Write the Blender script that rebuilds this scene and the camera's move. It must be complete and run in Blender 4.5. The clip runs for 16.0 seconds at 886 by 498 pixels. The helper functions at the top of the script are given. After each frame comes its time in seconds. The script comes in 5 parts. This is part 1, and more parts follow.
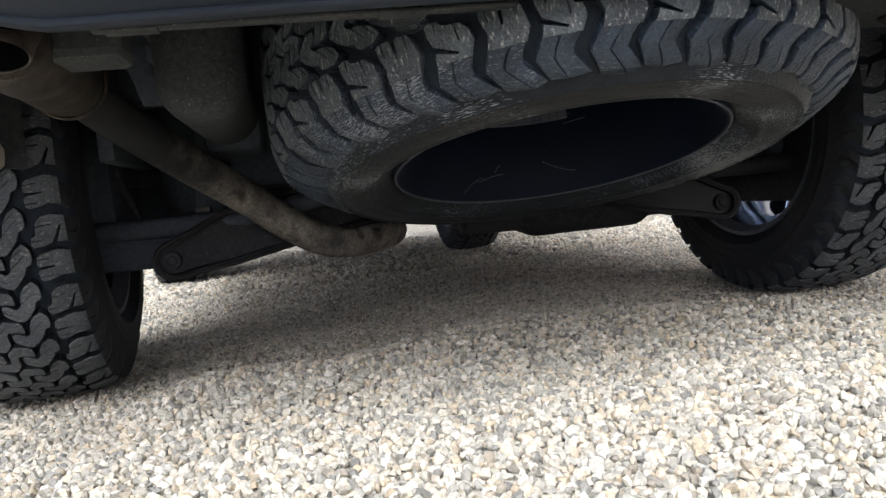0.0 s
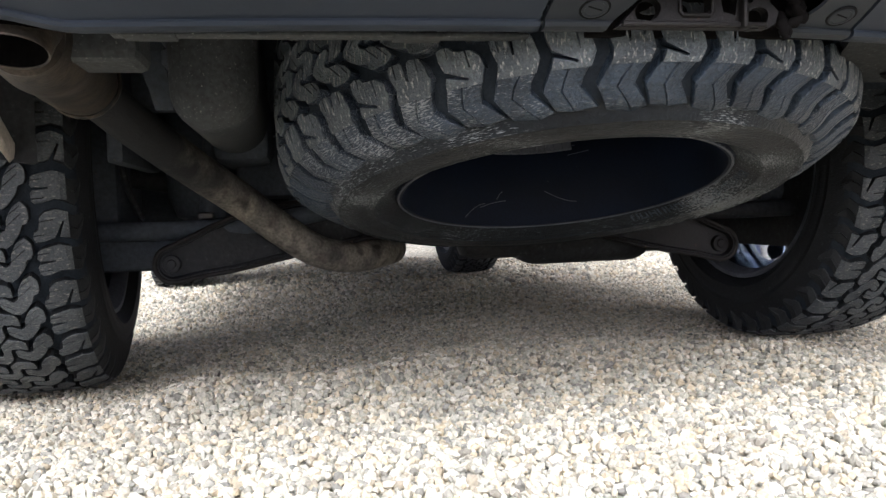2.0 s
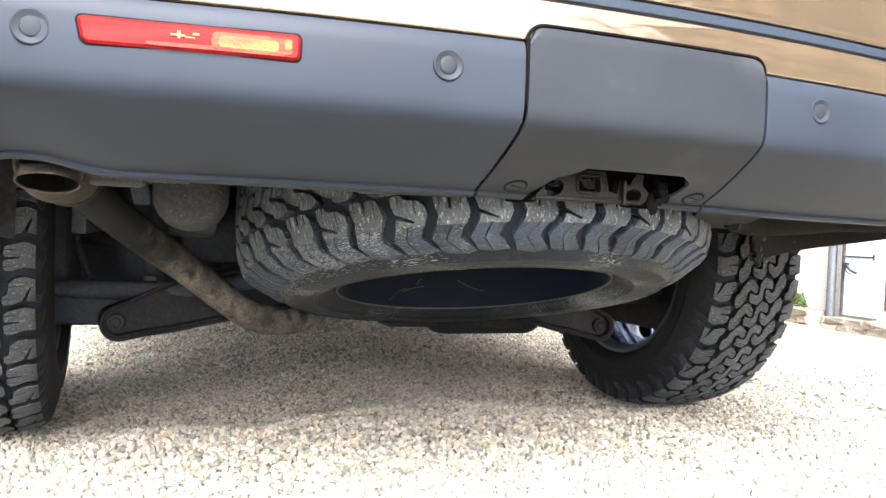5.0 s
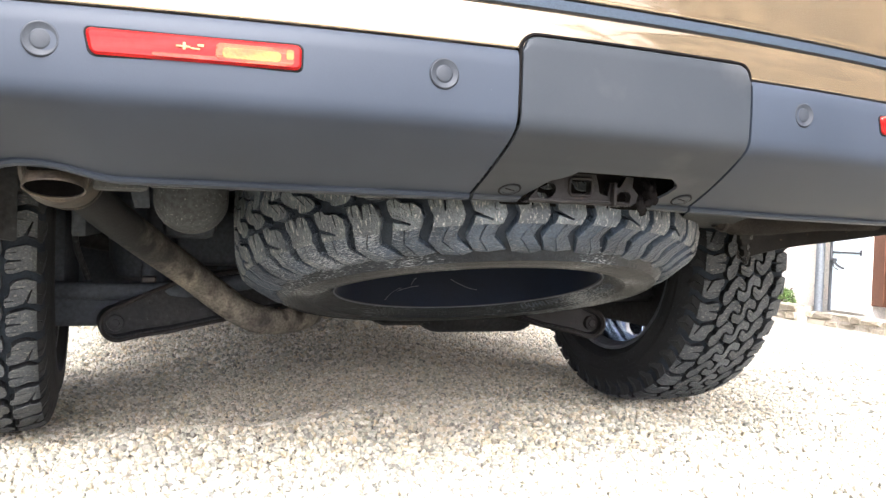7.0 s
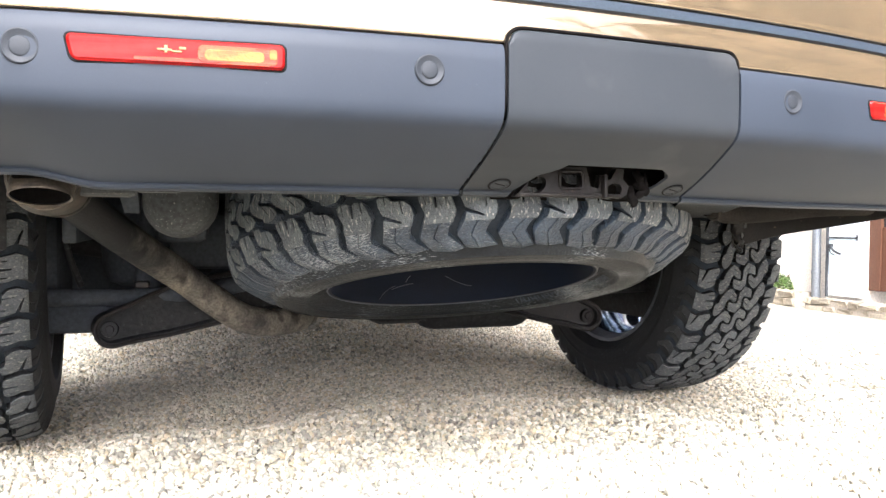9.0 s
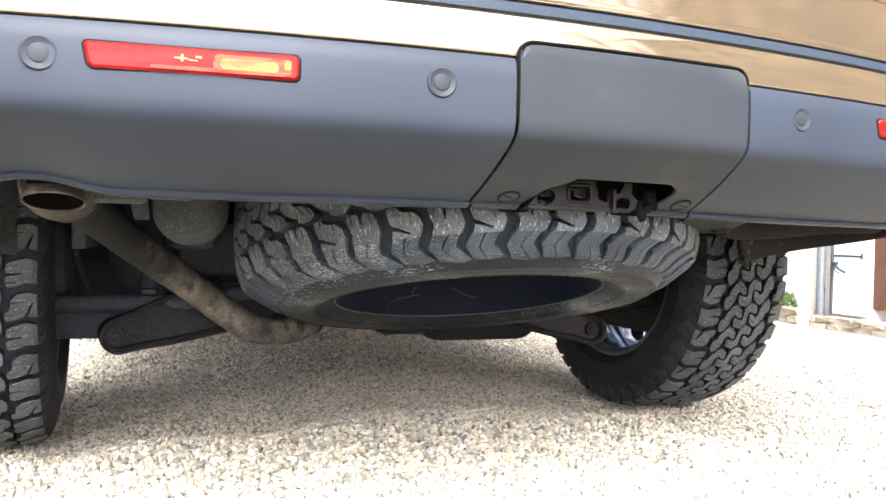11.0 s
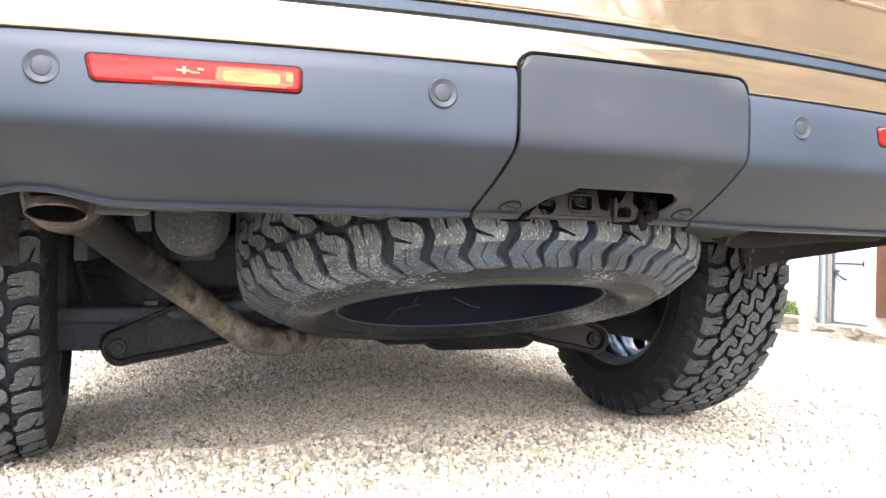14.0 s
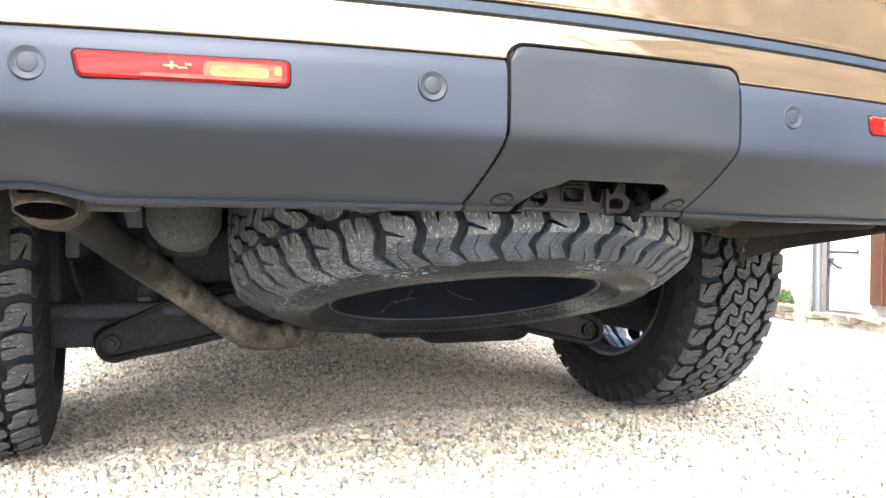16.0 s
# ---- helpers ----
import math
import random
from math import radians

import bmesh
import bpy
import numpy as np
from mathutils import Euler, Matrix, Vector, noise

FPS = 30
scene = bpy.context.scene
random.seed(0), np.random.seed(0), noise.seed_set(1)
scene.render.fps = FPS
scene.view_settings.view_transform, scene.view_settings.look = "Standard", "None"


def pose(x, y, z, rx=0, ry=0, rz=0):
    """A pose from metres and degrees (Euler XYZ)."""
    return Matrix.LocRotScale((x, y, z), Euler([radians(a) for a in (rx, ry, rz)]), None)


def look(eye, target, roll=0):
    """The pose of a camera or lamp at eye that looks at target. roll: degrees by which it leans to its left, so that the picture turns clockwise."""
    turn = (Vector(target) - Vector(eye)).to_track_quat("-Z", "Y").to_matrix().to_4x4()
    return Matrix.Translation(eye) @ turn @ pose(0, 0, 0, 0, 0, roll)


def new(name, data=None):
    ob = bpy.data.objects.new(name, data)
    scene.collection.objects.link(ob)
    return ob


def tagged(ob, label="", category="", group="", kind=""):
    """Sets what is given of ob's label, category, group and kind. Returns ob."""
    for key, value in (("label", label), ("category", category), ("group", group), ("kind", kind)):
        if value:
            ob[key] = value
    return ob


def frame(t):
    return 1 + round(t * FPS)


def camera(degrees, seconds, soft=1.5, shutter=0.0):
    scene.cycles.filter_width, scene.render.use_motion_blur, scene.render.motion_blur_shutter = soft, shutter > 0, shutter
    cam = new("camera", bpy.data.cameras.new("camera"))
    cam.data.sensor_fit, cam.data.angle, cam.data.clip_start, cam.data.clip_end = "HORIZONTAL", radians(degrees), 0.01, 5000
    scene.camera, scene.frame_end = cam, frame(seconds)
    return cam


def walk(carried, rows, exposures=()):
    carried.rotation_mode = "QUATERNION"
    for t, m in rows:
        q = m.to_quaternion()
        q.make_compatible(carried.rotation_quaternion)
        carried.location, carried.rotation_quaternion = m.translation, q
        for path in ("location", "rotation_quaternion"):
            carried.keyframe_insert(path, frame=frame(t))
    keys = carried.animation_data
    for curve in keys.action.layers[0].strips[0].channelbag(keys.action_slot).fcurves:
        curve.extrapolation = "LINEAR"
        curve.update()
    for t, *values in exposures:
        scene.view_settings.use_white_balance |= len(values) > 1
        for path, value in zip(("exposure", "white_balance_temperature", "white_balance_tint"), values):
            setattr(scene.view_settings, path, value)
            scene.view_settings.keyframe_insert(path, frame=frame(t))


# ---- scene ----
cam = camera(58.6, 16.0, soft=1.4)
PATH = [
    (0, (-0.349, -0.511, 0.314), (0.015, 1.449, 0.151), -5.8),
    (0.5, (-0.34, -0.505, 0.3), (0.02, 1.459, 0.186), -4.9),
    (1, (-0.341, -0.505, 0.293), (0.018, 1.46, 0.209), -4.1),
    (1.5, (-0.341, -0.507, 0.292), (0.016, 1.459, 0.2), -3.3),
    (2, (-0.35, -0.522, 0.314), (0.021, 1.44, 0.207), -1.9),
    (2.5, (-0.374, -0.565, 0.357), (0.013, 1.394, 0.25), -0.3),
    (3, (-0.392, -0.608, 0.387), (0.035, 1.343, 0.287), 0.2),
    (3.5, (-0.41, -0.655, 0.409), (0.087, 1.281, 0.326), 1.2),
    (4, (-0.428, -0.678, 0.419), (0.149, 1.237, 0.378), 2.3),
    (6.5, (-0.468, -0.733, 0.435), (0.192, 1.154, 0.381), 2.1),
    (7, (-0.469, -0.733, 0.435), (0.188, 1.155, 0.385), 2.0),
    (7.5, (-0.471, -0.735, 0.436), (0.18, 1.155, 0.394), 1.8),
    (8, (-0.467, -0.732, 0.436), (0.191, 1.156, 0.39), 1.2),
    (8.5, (-0.46, -0.731, 0.436), (0.204, 1.154, 0.376), 0.3),
    (11, (-0.468, -0.733, 0.435), (0.187, 1.156, 0.406), 1.3),
    (11.5, (-0.469, -0.736, 0.436), (0.176, 1.158, 0.419), 1.0),
    (12, (-0.466, -0.735, 0.436), (0.177, 1.159, 0.422), 0.6),
    (12.5, (-0.466, -0.734, 0.436), (0.182, 1.158, 0.424), 0.6),
    (13, (-0.467, -0.735, 0.435), (0.183, 1.156, 0.427), 0.9),
    (13.5, (-0.47, -0.734, 0.435), (0.18, 1.158, 0.429), 1.1),
    (14, (-0.469, -0.734, 0.435), (0.183, 1.157, 0.431), 1.0),
    (14.5, (-0.469, -0.735, 0.436), (0.186, 1.154, 0.432), 1.2),
    (15, (-0.472, -0.736, 0.436), (0.189, 1.152, 0.433), 1.3),
    (15.5, (-0.467, -0.733, 0.436), (0.197, 1.154, 0.425), 0.7),
    (16, (-0.464, -0.734, 0.436), (0.198, 1.153, 0.413), 0.4),
]
walk(cam, [(t, look(eye, target, roll)) for t, eye, target, roll in PATH],
     [(0, 1.02, 5550, 10), (1.0, 1.33, 5550, 10), (2.0, 1.38, 5600, 10), (2.5, 1.65, 5700, 10), (3.0, 2.02, 5750, 10), (4.0, 2.26, 5800, 10), (6.5, 2.48, 5850, 10), (11.0, 2.46, 5900, 10), (12.5, 2.6, 5900, 10), (16.0, 2.64, 5900, 10)])

# ---- world, sun, exposure ----
world = bpy.data.worlds.new("sky")
scene.world = world
world.use_nodes = True
wn = world.node_tree
sky = wn.nodes.new("ShaderNodeTexSky")
sky.sky_type = "NISHITA"
sky.sun_disc = False
SUN_ELEV, SUN_ROT = radians(45), radians(194)
sky.sun_elevation, sky.sun_rotation = SUN_ELEV, SUN_ROT
sky.air_density, sky.dust_density, sky.ozone_density = 0.15, 6.0, 0.0
wn.links.new(sky.outputs[0], wn.nodes["Background"].inputs[0])
wn.nodes["Background"].inputs[1].default_value = 0.15
sun = new("sun", bpy.data.lights.new("sun", "SUN"))
sun.data.energy, sun.data.angle, sun.data.color = 1.2, radians(26), (1.0, 0.97, 0.93)
sun.matrix_world = look((-2.3, -9.0, 9.3), (0, 0, 0))


# ---- materials ----
def material(name, base, rough=0.6, metal=0.0, second=None, scale=8.0, fine=120.0, bump=0.2, bump_dist=0.002, mix=0.5,
             speck=None, speck_scale=90.0, speck_cut=0.62, speck_soft=0.08, grain=0.25, speck_stretch=None, island=0.0, rand=0.0, coat=0.0, rough2=None, detail=6.0, spec=0.5, stretch=None):
    """Principled surface: base and second colour by a large noise, fine grain in colour and bump, optional specks and per-piece tint."""
    m = bpy.data.materials.new(name)
    m.use_nodes = True
    nt = m.node_tree
    n, l = nt.nodes, nt.links
    b = n["Principled BSDF"]
    b.inputs["Metallic"].default_value = metal
    b.inputs["Coat Weight"].default_value = coat
    b.inputs["Specular IOR Level"].default_value = spec
    b.inputs["Coat Roughness"].default_value = 0.02
    tc = n.new("ShaderNodeTexCoord")
    big = n.new("ShaderNodeTexNoise")
    big.inputs["Scale"].default_value, big.inputs["Detail"].default_value = scale, detail
    if stretch:
        drawn = n.new("ShaderNodeMapping")
        drawn.inputs["Scale"].default_value = stretch
        l.new(tc.outputs["Object"], drawn.inputs["Vector"])
        l.new(drawn.outputs[0], big.inputs["Vector"])
    else:
        l.new(tc.outputs["Object"], big.inputs["Vector"])
    small = n.new("ShaderNodeTexNoise")
    small.inputs["Scale"].default_value, small.inputs["Detail"].default_value = fine, 4
    l.new(tc.outputs["Object"], small.inputs["Vector"])
    ramp = n.new("ShaderNodeValToRGB")
    ramp.color_ramp.elements[0].position, ramp.color_ramp.elements[1].position = 0.5 - mix / 2, 0.5 + mix / 2
    ramp.color_ramp.elements[0].color = (*base, 1)
    ramp.color_ramp.elements[1].color = (*(second or base), 1)
    l.new(big.outputs["Fac"], ramp.inputs["Fac"])
    col = ramp.outputs["Color"]

    def times(colour, value, lo, hi):
        mr = n.new("ShaderNodeMapRange")
        mr.inputs["To Min"].default_value, mr.inputs["To Max"].default_value = lo, hi
        l.new(value, mr.inputs["Value"])
        mx = n.new("ShaderNodeVectorMath")
        mx.operation = "SCALE"
        l.new(colour, mx.inputs[0])
        l.new(mr.outputs[0], mx.inputs["Scale"])
        return mx.outputs[0]
    col = times(col, small.outputs["Fac"], 1 - 2 * grain, 1 + 2 * grain)
    if island or rand:
        src = n.new("ShaderNodeNewGeometry").outputs["Random Per Island"] if island else n.new("ShaderNodeObjectInfo").outputs["Random"]
        col = times(col, src, 1 - (island or rand), 1 + (island or rand))
    if speck:
        sp = n.new("ShaderNodeTexNoise")
        sp.inputs["Scale"].default_value, sp.inputs["Detail"].default_value = speck_scale, 3
        if speck_stretch:
            along_way = n.new("ShaderNodeMapping")
            along_way.inputs["Scale"].default_value = speck_stretch
            l.new(tc.outputs["Object"], along_way.inputs["Vector"])
            l.new(along_way.outputs[0], sp.inputs["Vector"])
        else:
            l.new(tc.outputs["Object"], sp.inputs["Vector"])
        mr = n.new("ShaderNodeMapRange")
        mr.inputs["From Min"].default_value, mr.inputs["From Max"].default_value = speck_cut, speck_cut + speck_soft
        l.new(sp.outputs["Fac"], mr.inputs["Value"])
        mx = n.new("ShaderNodeMix")
        mx.data_type = "RGBA"
        l.new(mr.outputs[0], mx.inputs["Factor"])
        l.new(col, mx.inputs["A"])
        mx.inputs["B"].default_value = (*speck, 1)
        col = mx.outputs["Result"]
    l.new(col, b.inputs["Base Color"])
    mr = n.new("ShaderNodeMapRange")
    mr.inputs["To Min"].default_value, mr.inputs["To Max"].default_value = rough, rough2 if rough2 is not None else min(1, rough + 0.15)
    l.new(big.outputs["Fac"], mr.inputs["Value"])
    l.new(mr.outputs[0], b.inputs["Roughness"])
    if bump:
        bp = n.new("ShaderNodeBump")
        bp.inputs["Strength"].default_value, bp.inputs["Distance"].default_value = bump, bump_dist
        l.new(small.outputs["Fac"], bp.inputs["Height"])
        l.new(bp.outputs[0], b.inputs["Normal"])
    return m


def stone_material(name, colours, rough=0.85, bump_scale=220):
    """Loose stone: one of several colours for each piece, with grain."""
    m = bpy.data.materials.new(name)
    m.use_nodes = True
    n, l = m.node_tree.nodes, m.node_tree.links
    b = n["Principled BSDF"]
    b.inputs["Roughness"].default_value = rough
    geo = n.new("ShaderNodeNewGeometry")
    ramp = n.new("ShaderNodeValToRGB")
    ramp.color_ramp.interpolation = "LINEAR"
    el = ramp.color_ramp.elements
    while len(el) < len(colours):
        el.new(0.5)
    for i, c in enumerate(colours):
        el[i].position, el[i].color = i / (len(colours) - 1), (*c, 1)
    l.new(geo.outputs["Random Per Island"], ramp.inputs["Fac"])
    tc = n.new("ShaderNodeTexCoord")
    no = n.new("ShaderNodeTexNoise")
    no.inputs["Scale"].default_value, no.inputs["Detail"].default_value = bump_scale, 5
    l.new(tc.outputs["Object"], no.inputs["Vector"])
    mr = n.new("ShaderNodeMapRange")
    mr.inputs["To Min"].default_value, mr.inputs["To Max"].default_value = 0.5, 1.5
    l.new(no.outputs["Fac"], mr.inputs["Value"])
    mx = n.new("ShaderNodeVectorMath")
    mx.operation = "SCALE"
    l.new(ramp.outputs["Color"], mx.inputs[0])
    l.new(mr.outputs[0], mx.inputs["Scale"])
    l.new(mx.outputs[0], b.inputs["Base Color"])
    bp = n.new("ShaderNodeBump")
    bp.inputs["Strength"].default_value, bp.inputs["Distance"].default_value = 0.5, 0.002
    l.new(no.outputs["Fac"], bp.inputs["Height"])
    l.new(bp.outputs[0], b.inputs["Normal"])
    return m


STONES = [(0.495, 0.47, 0.377), (0.238, 0.234, 0.201), (0.554, 0.515, 0.402), (0.168, 0.167, 0.147), (0.455, 0.384, 0.26), (0.614, 0.586, 0.49), (0.356, 0.348, 0.294), (0.525, 0.455, 0.323)]
M_STONE = stone_material("loose_gravel", STONES)
M_GROUND = bpy.data.materials.new("gravel_bed")
M_GROUND.use_nodes = True


def ground_nodes():
    n, l = M_GROUND.node_tree.nodes, M_GROUND.node_tree.links
    b = n["Principled BSDF"]
    b.inputs["Roughness"].default_value = 0.9
    tc = n.new("ShaderNodeTexCoord")
    vo = n.new("ShaderNodeTexVoronoi")
    vo.inputs["Scale"].default_value = 75
    l.new(tc.outputs["Object"], vo.inputs["Vector"])
    sep = n.new("ShaderNodeSeparateColor")
    l.new(vo.outputs["Color"], sep.inputs[0])
    ramp = n.new("ShaderNodeValToRGB")
    el = ramp.color_ramp.elements
    while len(el) < len(STONES):
        el.new(0.5)
    for i, c in enumerate(STONES):
        el[i].position, el[i].color = i / (len(STONES) - 1), (*c, 1)
    l.new(sep.outputs[0], ramp.inputs["Fac"])
    no = n.new("ShaderNodeTexNoise")
    no.inputs["Scale"].default_value, no.inputs["Detail"].default_value = 1.3, 5
    l.new(tc.outputs["Object"], no.inputs["Vector"])
    mr = n.new("ShaderNodeMapRange")
    mr.inputs["To Min"].default_value, mr.inputs["To Max"].default_value = 0.7, 1.2
    l.new(no.outputs["Fac"], mr.inputs["Value"])
    # Colour darkened at the cell borders for the shade between stones.
    gap_shade = n.new("ShaderNodeMapRange")
    gap_shade.inputs["From Min"].default_value, gap_shade.inputs["From Max"].default_value = 0.75, 0.35
    gap_shade.inputs["To Min"].default_value, gap_shade.inputs["To Max"].default_value = 0.32, 1.15
    l.new(vo.outputs["Distance"], gap_shade.inputs["Value"])
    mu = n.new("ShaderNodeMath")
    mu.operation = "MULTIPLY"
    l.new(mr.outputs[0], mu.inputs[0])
    l.new(gap_shade.outputs[0], mu.inputs[1])
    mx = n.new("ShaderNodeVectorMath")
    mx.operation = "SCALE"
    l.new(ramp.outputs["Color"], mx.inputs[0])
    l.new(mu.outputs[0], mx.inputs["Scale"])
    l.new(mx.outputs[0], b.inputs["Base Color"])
    bp = n.new("ShaderNodeBump")
    bp.invert = True
    bp.inputs["Strength"].default_value, bp.inputs["Distance"].default_value = 0.9, 0.006
    l.new(vo.outputs["Distance"], bp.inputs["Height"])
    l.new(bp.outputs[0], b.inputs["Normal"])


ground_nodes()
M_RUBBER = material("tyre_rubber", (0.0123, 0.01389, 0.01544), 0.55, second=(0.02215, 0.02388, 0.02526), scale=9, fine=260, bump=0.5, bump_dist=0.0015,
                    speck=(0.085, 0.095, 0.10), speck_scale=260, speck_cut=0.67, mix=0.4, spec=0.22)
# Running faces lighter than block sides: dust, and light put into the colour.
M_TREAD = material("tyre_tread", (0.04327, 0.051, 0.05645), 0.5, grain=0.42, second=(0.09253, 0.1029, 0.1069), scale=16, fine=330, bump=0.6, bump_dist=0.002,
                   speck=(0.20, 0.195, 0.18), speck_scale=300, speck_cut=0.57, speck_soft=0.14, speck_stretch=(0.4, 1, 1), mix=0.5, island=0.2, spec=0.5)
M_DUSTY_LIT = material("dusty_lit_tread", (0.04189, 0.053, 0.06349), 0.45, grain=0.42, second=(0.1087, 0.1249, 0.1267), scale=30, fine=420, bump=0.9, bump_dist=0.0025,
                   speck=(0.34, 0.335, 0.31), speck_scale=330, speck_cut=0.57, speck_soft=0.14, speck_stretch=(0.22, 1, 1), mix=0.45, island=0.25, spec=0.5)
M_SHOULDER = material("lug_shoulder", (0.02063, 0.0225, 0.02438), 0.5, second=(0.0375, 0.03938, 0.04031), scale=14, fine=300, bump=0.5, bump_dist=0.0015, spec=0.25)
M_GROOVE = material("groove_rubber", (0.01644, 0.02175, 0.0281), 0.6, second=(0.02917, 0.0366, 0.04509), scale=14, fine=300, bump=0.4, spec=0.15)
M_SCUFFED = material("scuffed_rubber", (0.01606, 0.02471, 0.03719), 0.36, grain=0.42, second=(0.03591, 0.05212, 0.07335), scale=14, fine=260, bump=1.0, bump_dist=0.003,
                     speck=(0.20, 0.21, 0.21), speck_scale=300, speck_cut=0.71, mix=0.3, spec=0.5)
M_PLASTIC = material("bumper_plastic", (0.02377, 0.03052, 0.04154), 0.40, second=(0.03452, 0.0432, 0.05783), scale=4, fine=900, grain=0.06, bump=0.03, bump_dist=0.0004,
                     speck=(0.14, 0.145, 0.15), speck_scale=330, speck_cut=0.765, rough2=0.58, spec=0.18)
M_COVER = material("cover_plastic", (0.02293, 0.02779, 0.03337), 0.42, second=(0.03131, 0.03596, 0.04135), scale=5, fine=900, grain=0.06, bump=0.03, bump_dist=0.0004, rough2=0.62, spec=0.18,
                   speck=(0.075, 0.076, 0.078), speck_scale=13, speck_cut=0.60, speck_soft=0.5, detail=8)
M_SENSOR = material("sensor_plastic", (0.0203, 0.02457, 0.03108), 0.5, second=(0.02337, 0.02808, 0.03441), scale=20, fine=900, bump=0.05, spec=0.3)
M_PAINT = material("gold_paint", (0.42, 0.332, 0.215), 0.03, metal=0.8, second=(0.45, 0.355, 0.232), scale=3, fine=2500, bump=0.02, bump_dist=0.0003, coat=1.0, rough2=0.05)
# Dark strip; the blue it mirrors from the sky is in its colour.
M_TRIM = material("sky_tinted_trim", (0.0243, 0.03348, 0.04653), 0.5, second=(0.0297, 0.0405, 0.05491), scale=4, fine=500, bump=0.02, rough2=0.6, spec=0.15)
M_GAP = material("dark_gap", (0.008, 0.008, 0.009), 0.8, second=(0.012, 0.012, 0.012), fine=200, spec=0.1)
M_PIPE = material("exhaust_steel", (0.07079, 0.06698, 0.06249), 0.6, grain=0.42, metal=0.1, second=(0.2829, 0.2587, 0.2109), scale=15, fine=190, bump=0.6, bump_dist=0.0015,
                  speck=(0.045, 0.041, 0.036), speck_scale=34, speck_cut=0.50, speck_soft=0.22, mix=0.34, rough2=0.8, spec=0.2, detail=10)
M_TIP = material("tailpipe_steel", (0.03402, 0.03175, 0.02873), 0.38, grain=0.42, metal=0.4, second=(0.1109, 0.09013, 0.0651), scale=26, fine=260, bump=0.5, bump_dist=0.001, speck=(0.024, 0.022, 0.020), speck_scale=48, speck_cut=0.48, speck_soft=0.22, mix=0.36, detail=10)
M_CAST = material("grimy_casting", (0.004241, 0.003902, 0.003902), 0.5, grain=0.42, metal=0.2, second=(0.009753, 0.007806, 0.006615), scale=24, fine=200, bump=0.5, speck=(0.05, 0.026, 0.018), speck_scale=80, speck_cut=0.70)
# Gold paint made pale: the daylight on the edge is in its colour.
M_EDGE = material("lit_gold_edge", (0.4199, 0.377, 0.3203), 0.45, second=(0.5187, 0.481, 0.4222), scale=9, fine=200, bump=0.15, speck=(0.16, 0.12, 0.09), speck_scale=70, speck_cut=0.66)
# Near-black for the sooty tailpipe and for painted shade in recess and joint.
M_SOOT_SHADE = material("soot", (0.0045, 0.0045, 0.0045), 0.95, second=(0.0081, 0.0072, 0.00675), spec=0.05)
M_MUFFLER = material("dusty_silencer", (0.03676, 0.04131, 0.04372), 0.65, grain=0.42, metal=0.2, second=(0.06504, 0.0682, 0.06681), scale=8, fine=160, bump=0.3,
                     speck=(0.22, 0.23, 0.20), speck_scale=320, speck_cut=0.65, spec=0.3)
M_CHASSIS = material("chassis_black", (0.01586, 0.01755, 0.01963), 0.5, grain=0.42, second=(0.03537, 0.03664, 0.03751), scale=9, fine=110, bump=0.5, bump_dist=0.002,
                     speck=(0.070, 0.073, 0.072), speck_scale=110, speck_cut=0.66, spec=0.2)
# Lighter than chassis_black: dust, and a painted lift of the dark recesses.
M_UNDER = material("dusty_lifted_underbody", (0.04851, 0.05774, 0.06894), 0.7, grain=0.25, second=(0.09325, 0.1045, 0.1161), scale=7, fine=120, bump=0.4, bump_dist=0.002,
                   speck=(0.10, 0.10, 0.095), speck_scale=130, speck_cut=0.66, spec=0.15)
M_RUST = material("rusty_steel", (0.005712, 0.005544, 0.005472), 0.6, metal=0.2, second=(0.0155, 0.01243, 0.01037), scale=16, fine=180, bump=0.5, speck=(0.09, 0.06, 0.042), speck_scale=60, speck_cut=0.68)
M_LINER = material("liner_felt", (0.02804, 0.02695, 0.02623), 0.9, second=(0.05831, 0.05099, 0.04524), scale=14, fine=300, bump=0.4, spec=0.1)
M_RIM = material("rim_paint", (0.001575, 0.004407, 0.0126), 0.5, second=(0.002836, 0.007395, 0.02003), scale=10, fine=300, bump=0.08, spec=0.18,
                 speck=(0.035, 0.040, 0.045), speck_scale=110, speck_cut=0.72)
M_ALLOY = material("alloy_silver", (0.54, 0.612, 0.7175), 0.10, metal=1.0, second=(0.648, 0.72, 0.8225), scale=8, fine=300, bump=0.02, rough2=0.18)
M_RED = material("red_lens", (0.17, 0.0022, 0.0026), 0.10, second=(0.30, 0.012, 0.010), scale=12, fine=60, bump=0.05, coat=0.05, rough2=0.14, spec=0.15, stretch=(0.8, 1, 9), mix=0.3)
M_GLOW = material("orange_prism", (0.30, 0.006, 0.004), 0.2, second=(0.42, 0.060, 0.010), scale=22, fine=300, bump=0.2, coat=0.2, spec=0.3, stretch=(0.6, 1, 6), mix=0.3)
M_AMBER = material("amber_prism", (0.304, 0.044, 0.0064), 0.22, second=(0.308, 0.1232, 0.0196), scale=24, fine=300, bump=0.3, coat=0.2, spec=0.3, stretch=(0.6, 1, 6), mix=0.25)
M_GLINT = material("bulb_highlight", (0.32, 0.165, 0.060), 0.3, second=(0.34, 0.20, 0.085), scale=60, fine=300, bump=0.2)
M_RENDER = material("lime_render", (0.7326, 0.6822, 0.5914), 0.9, second=(0.792, 0.7524, 0.6758), scale=3, fine=60, bump=0.4, bump_dist=0.01)
M_ZINC = material("zinc_pipe", (0.1764, 0.196, 0.2205), 0.4, metal=0.6, second=(0.2156, 0.2352, 0.2548), scale=6, fine=60, bump=0.05)
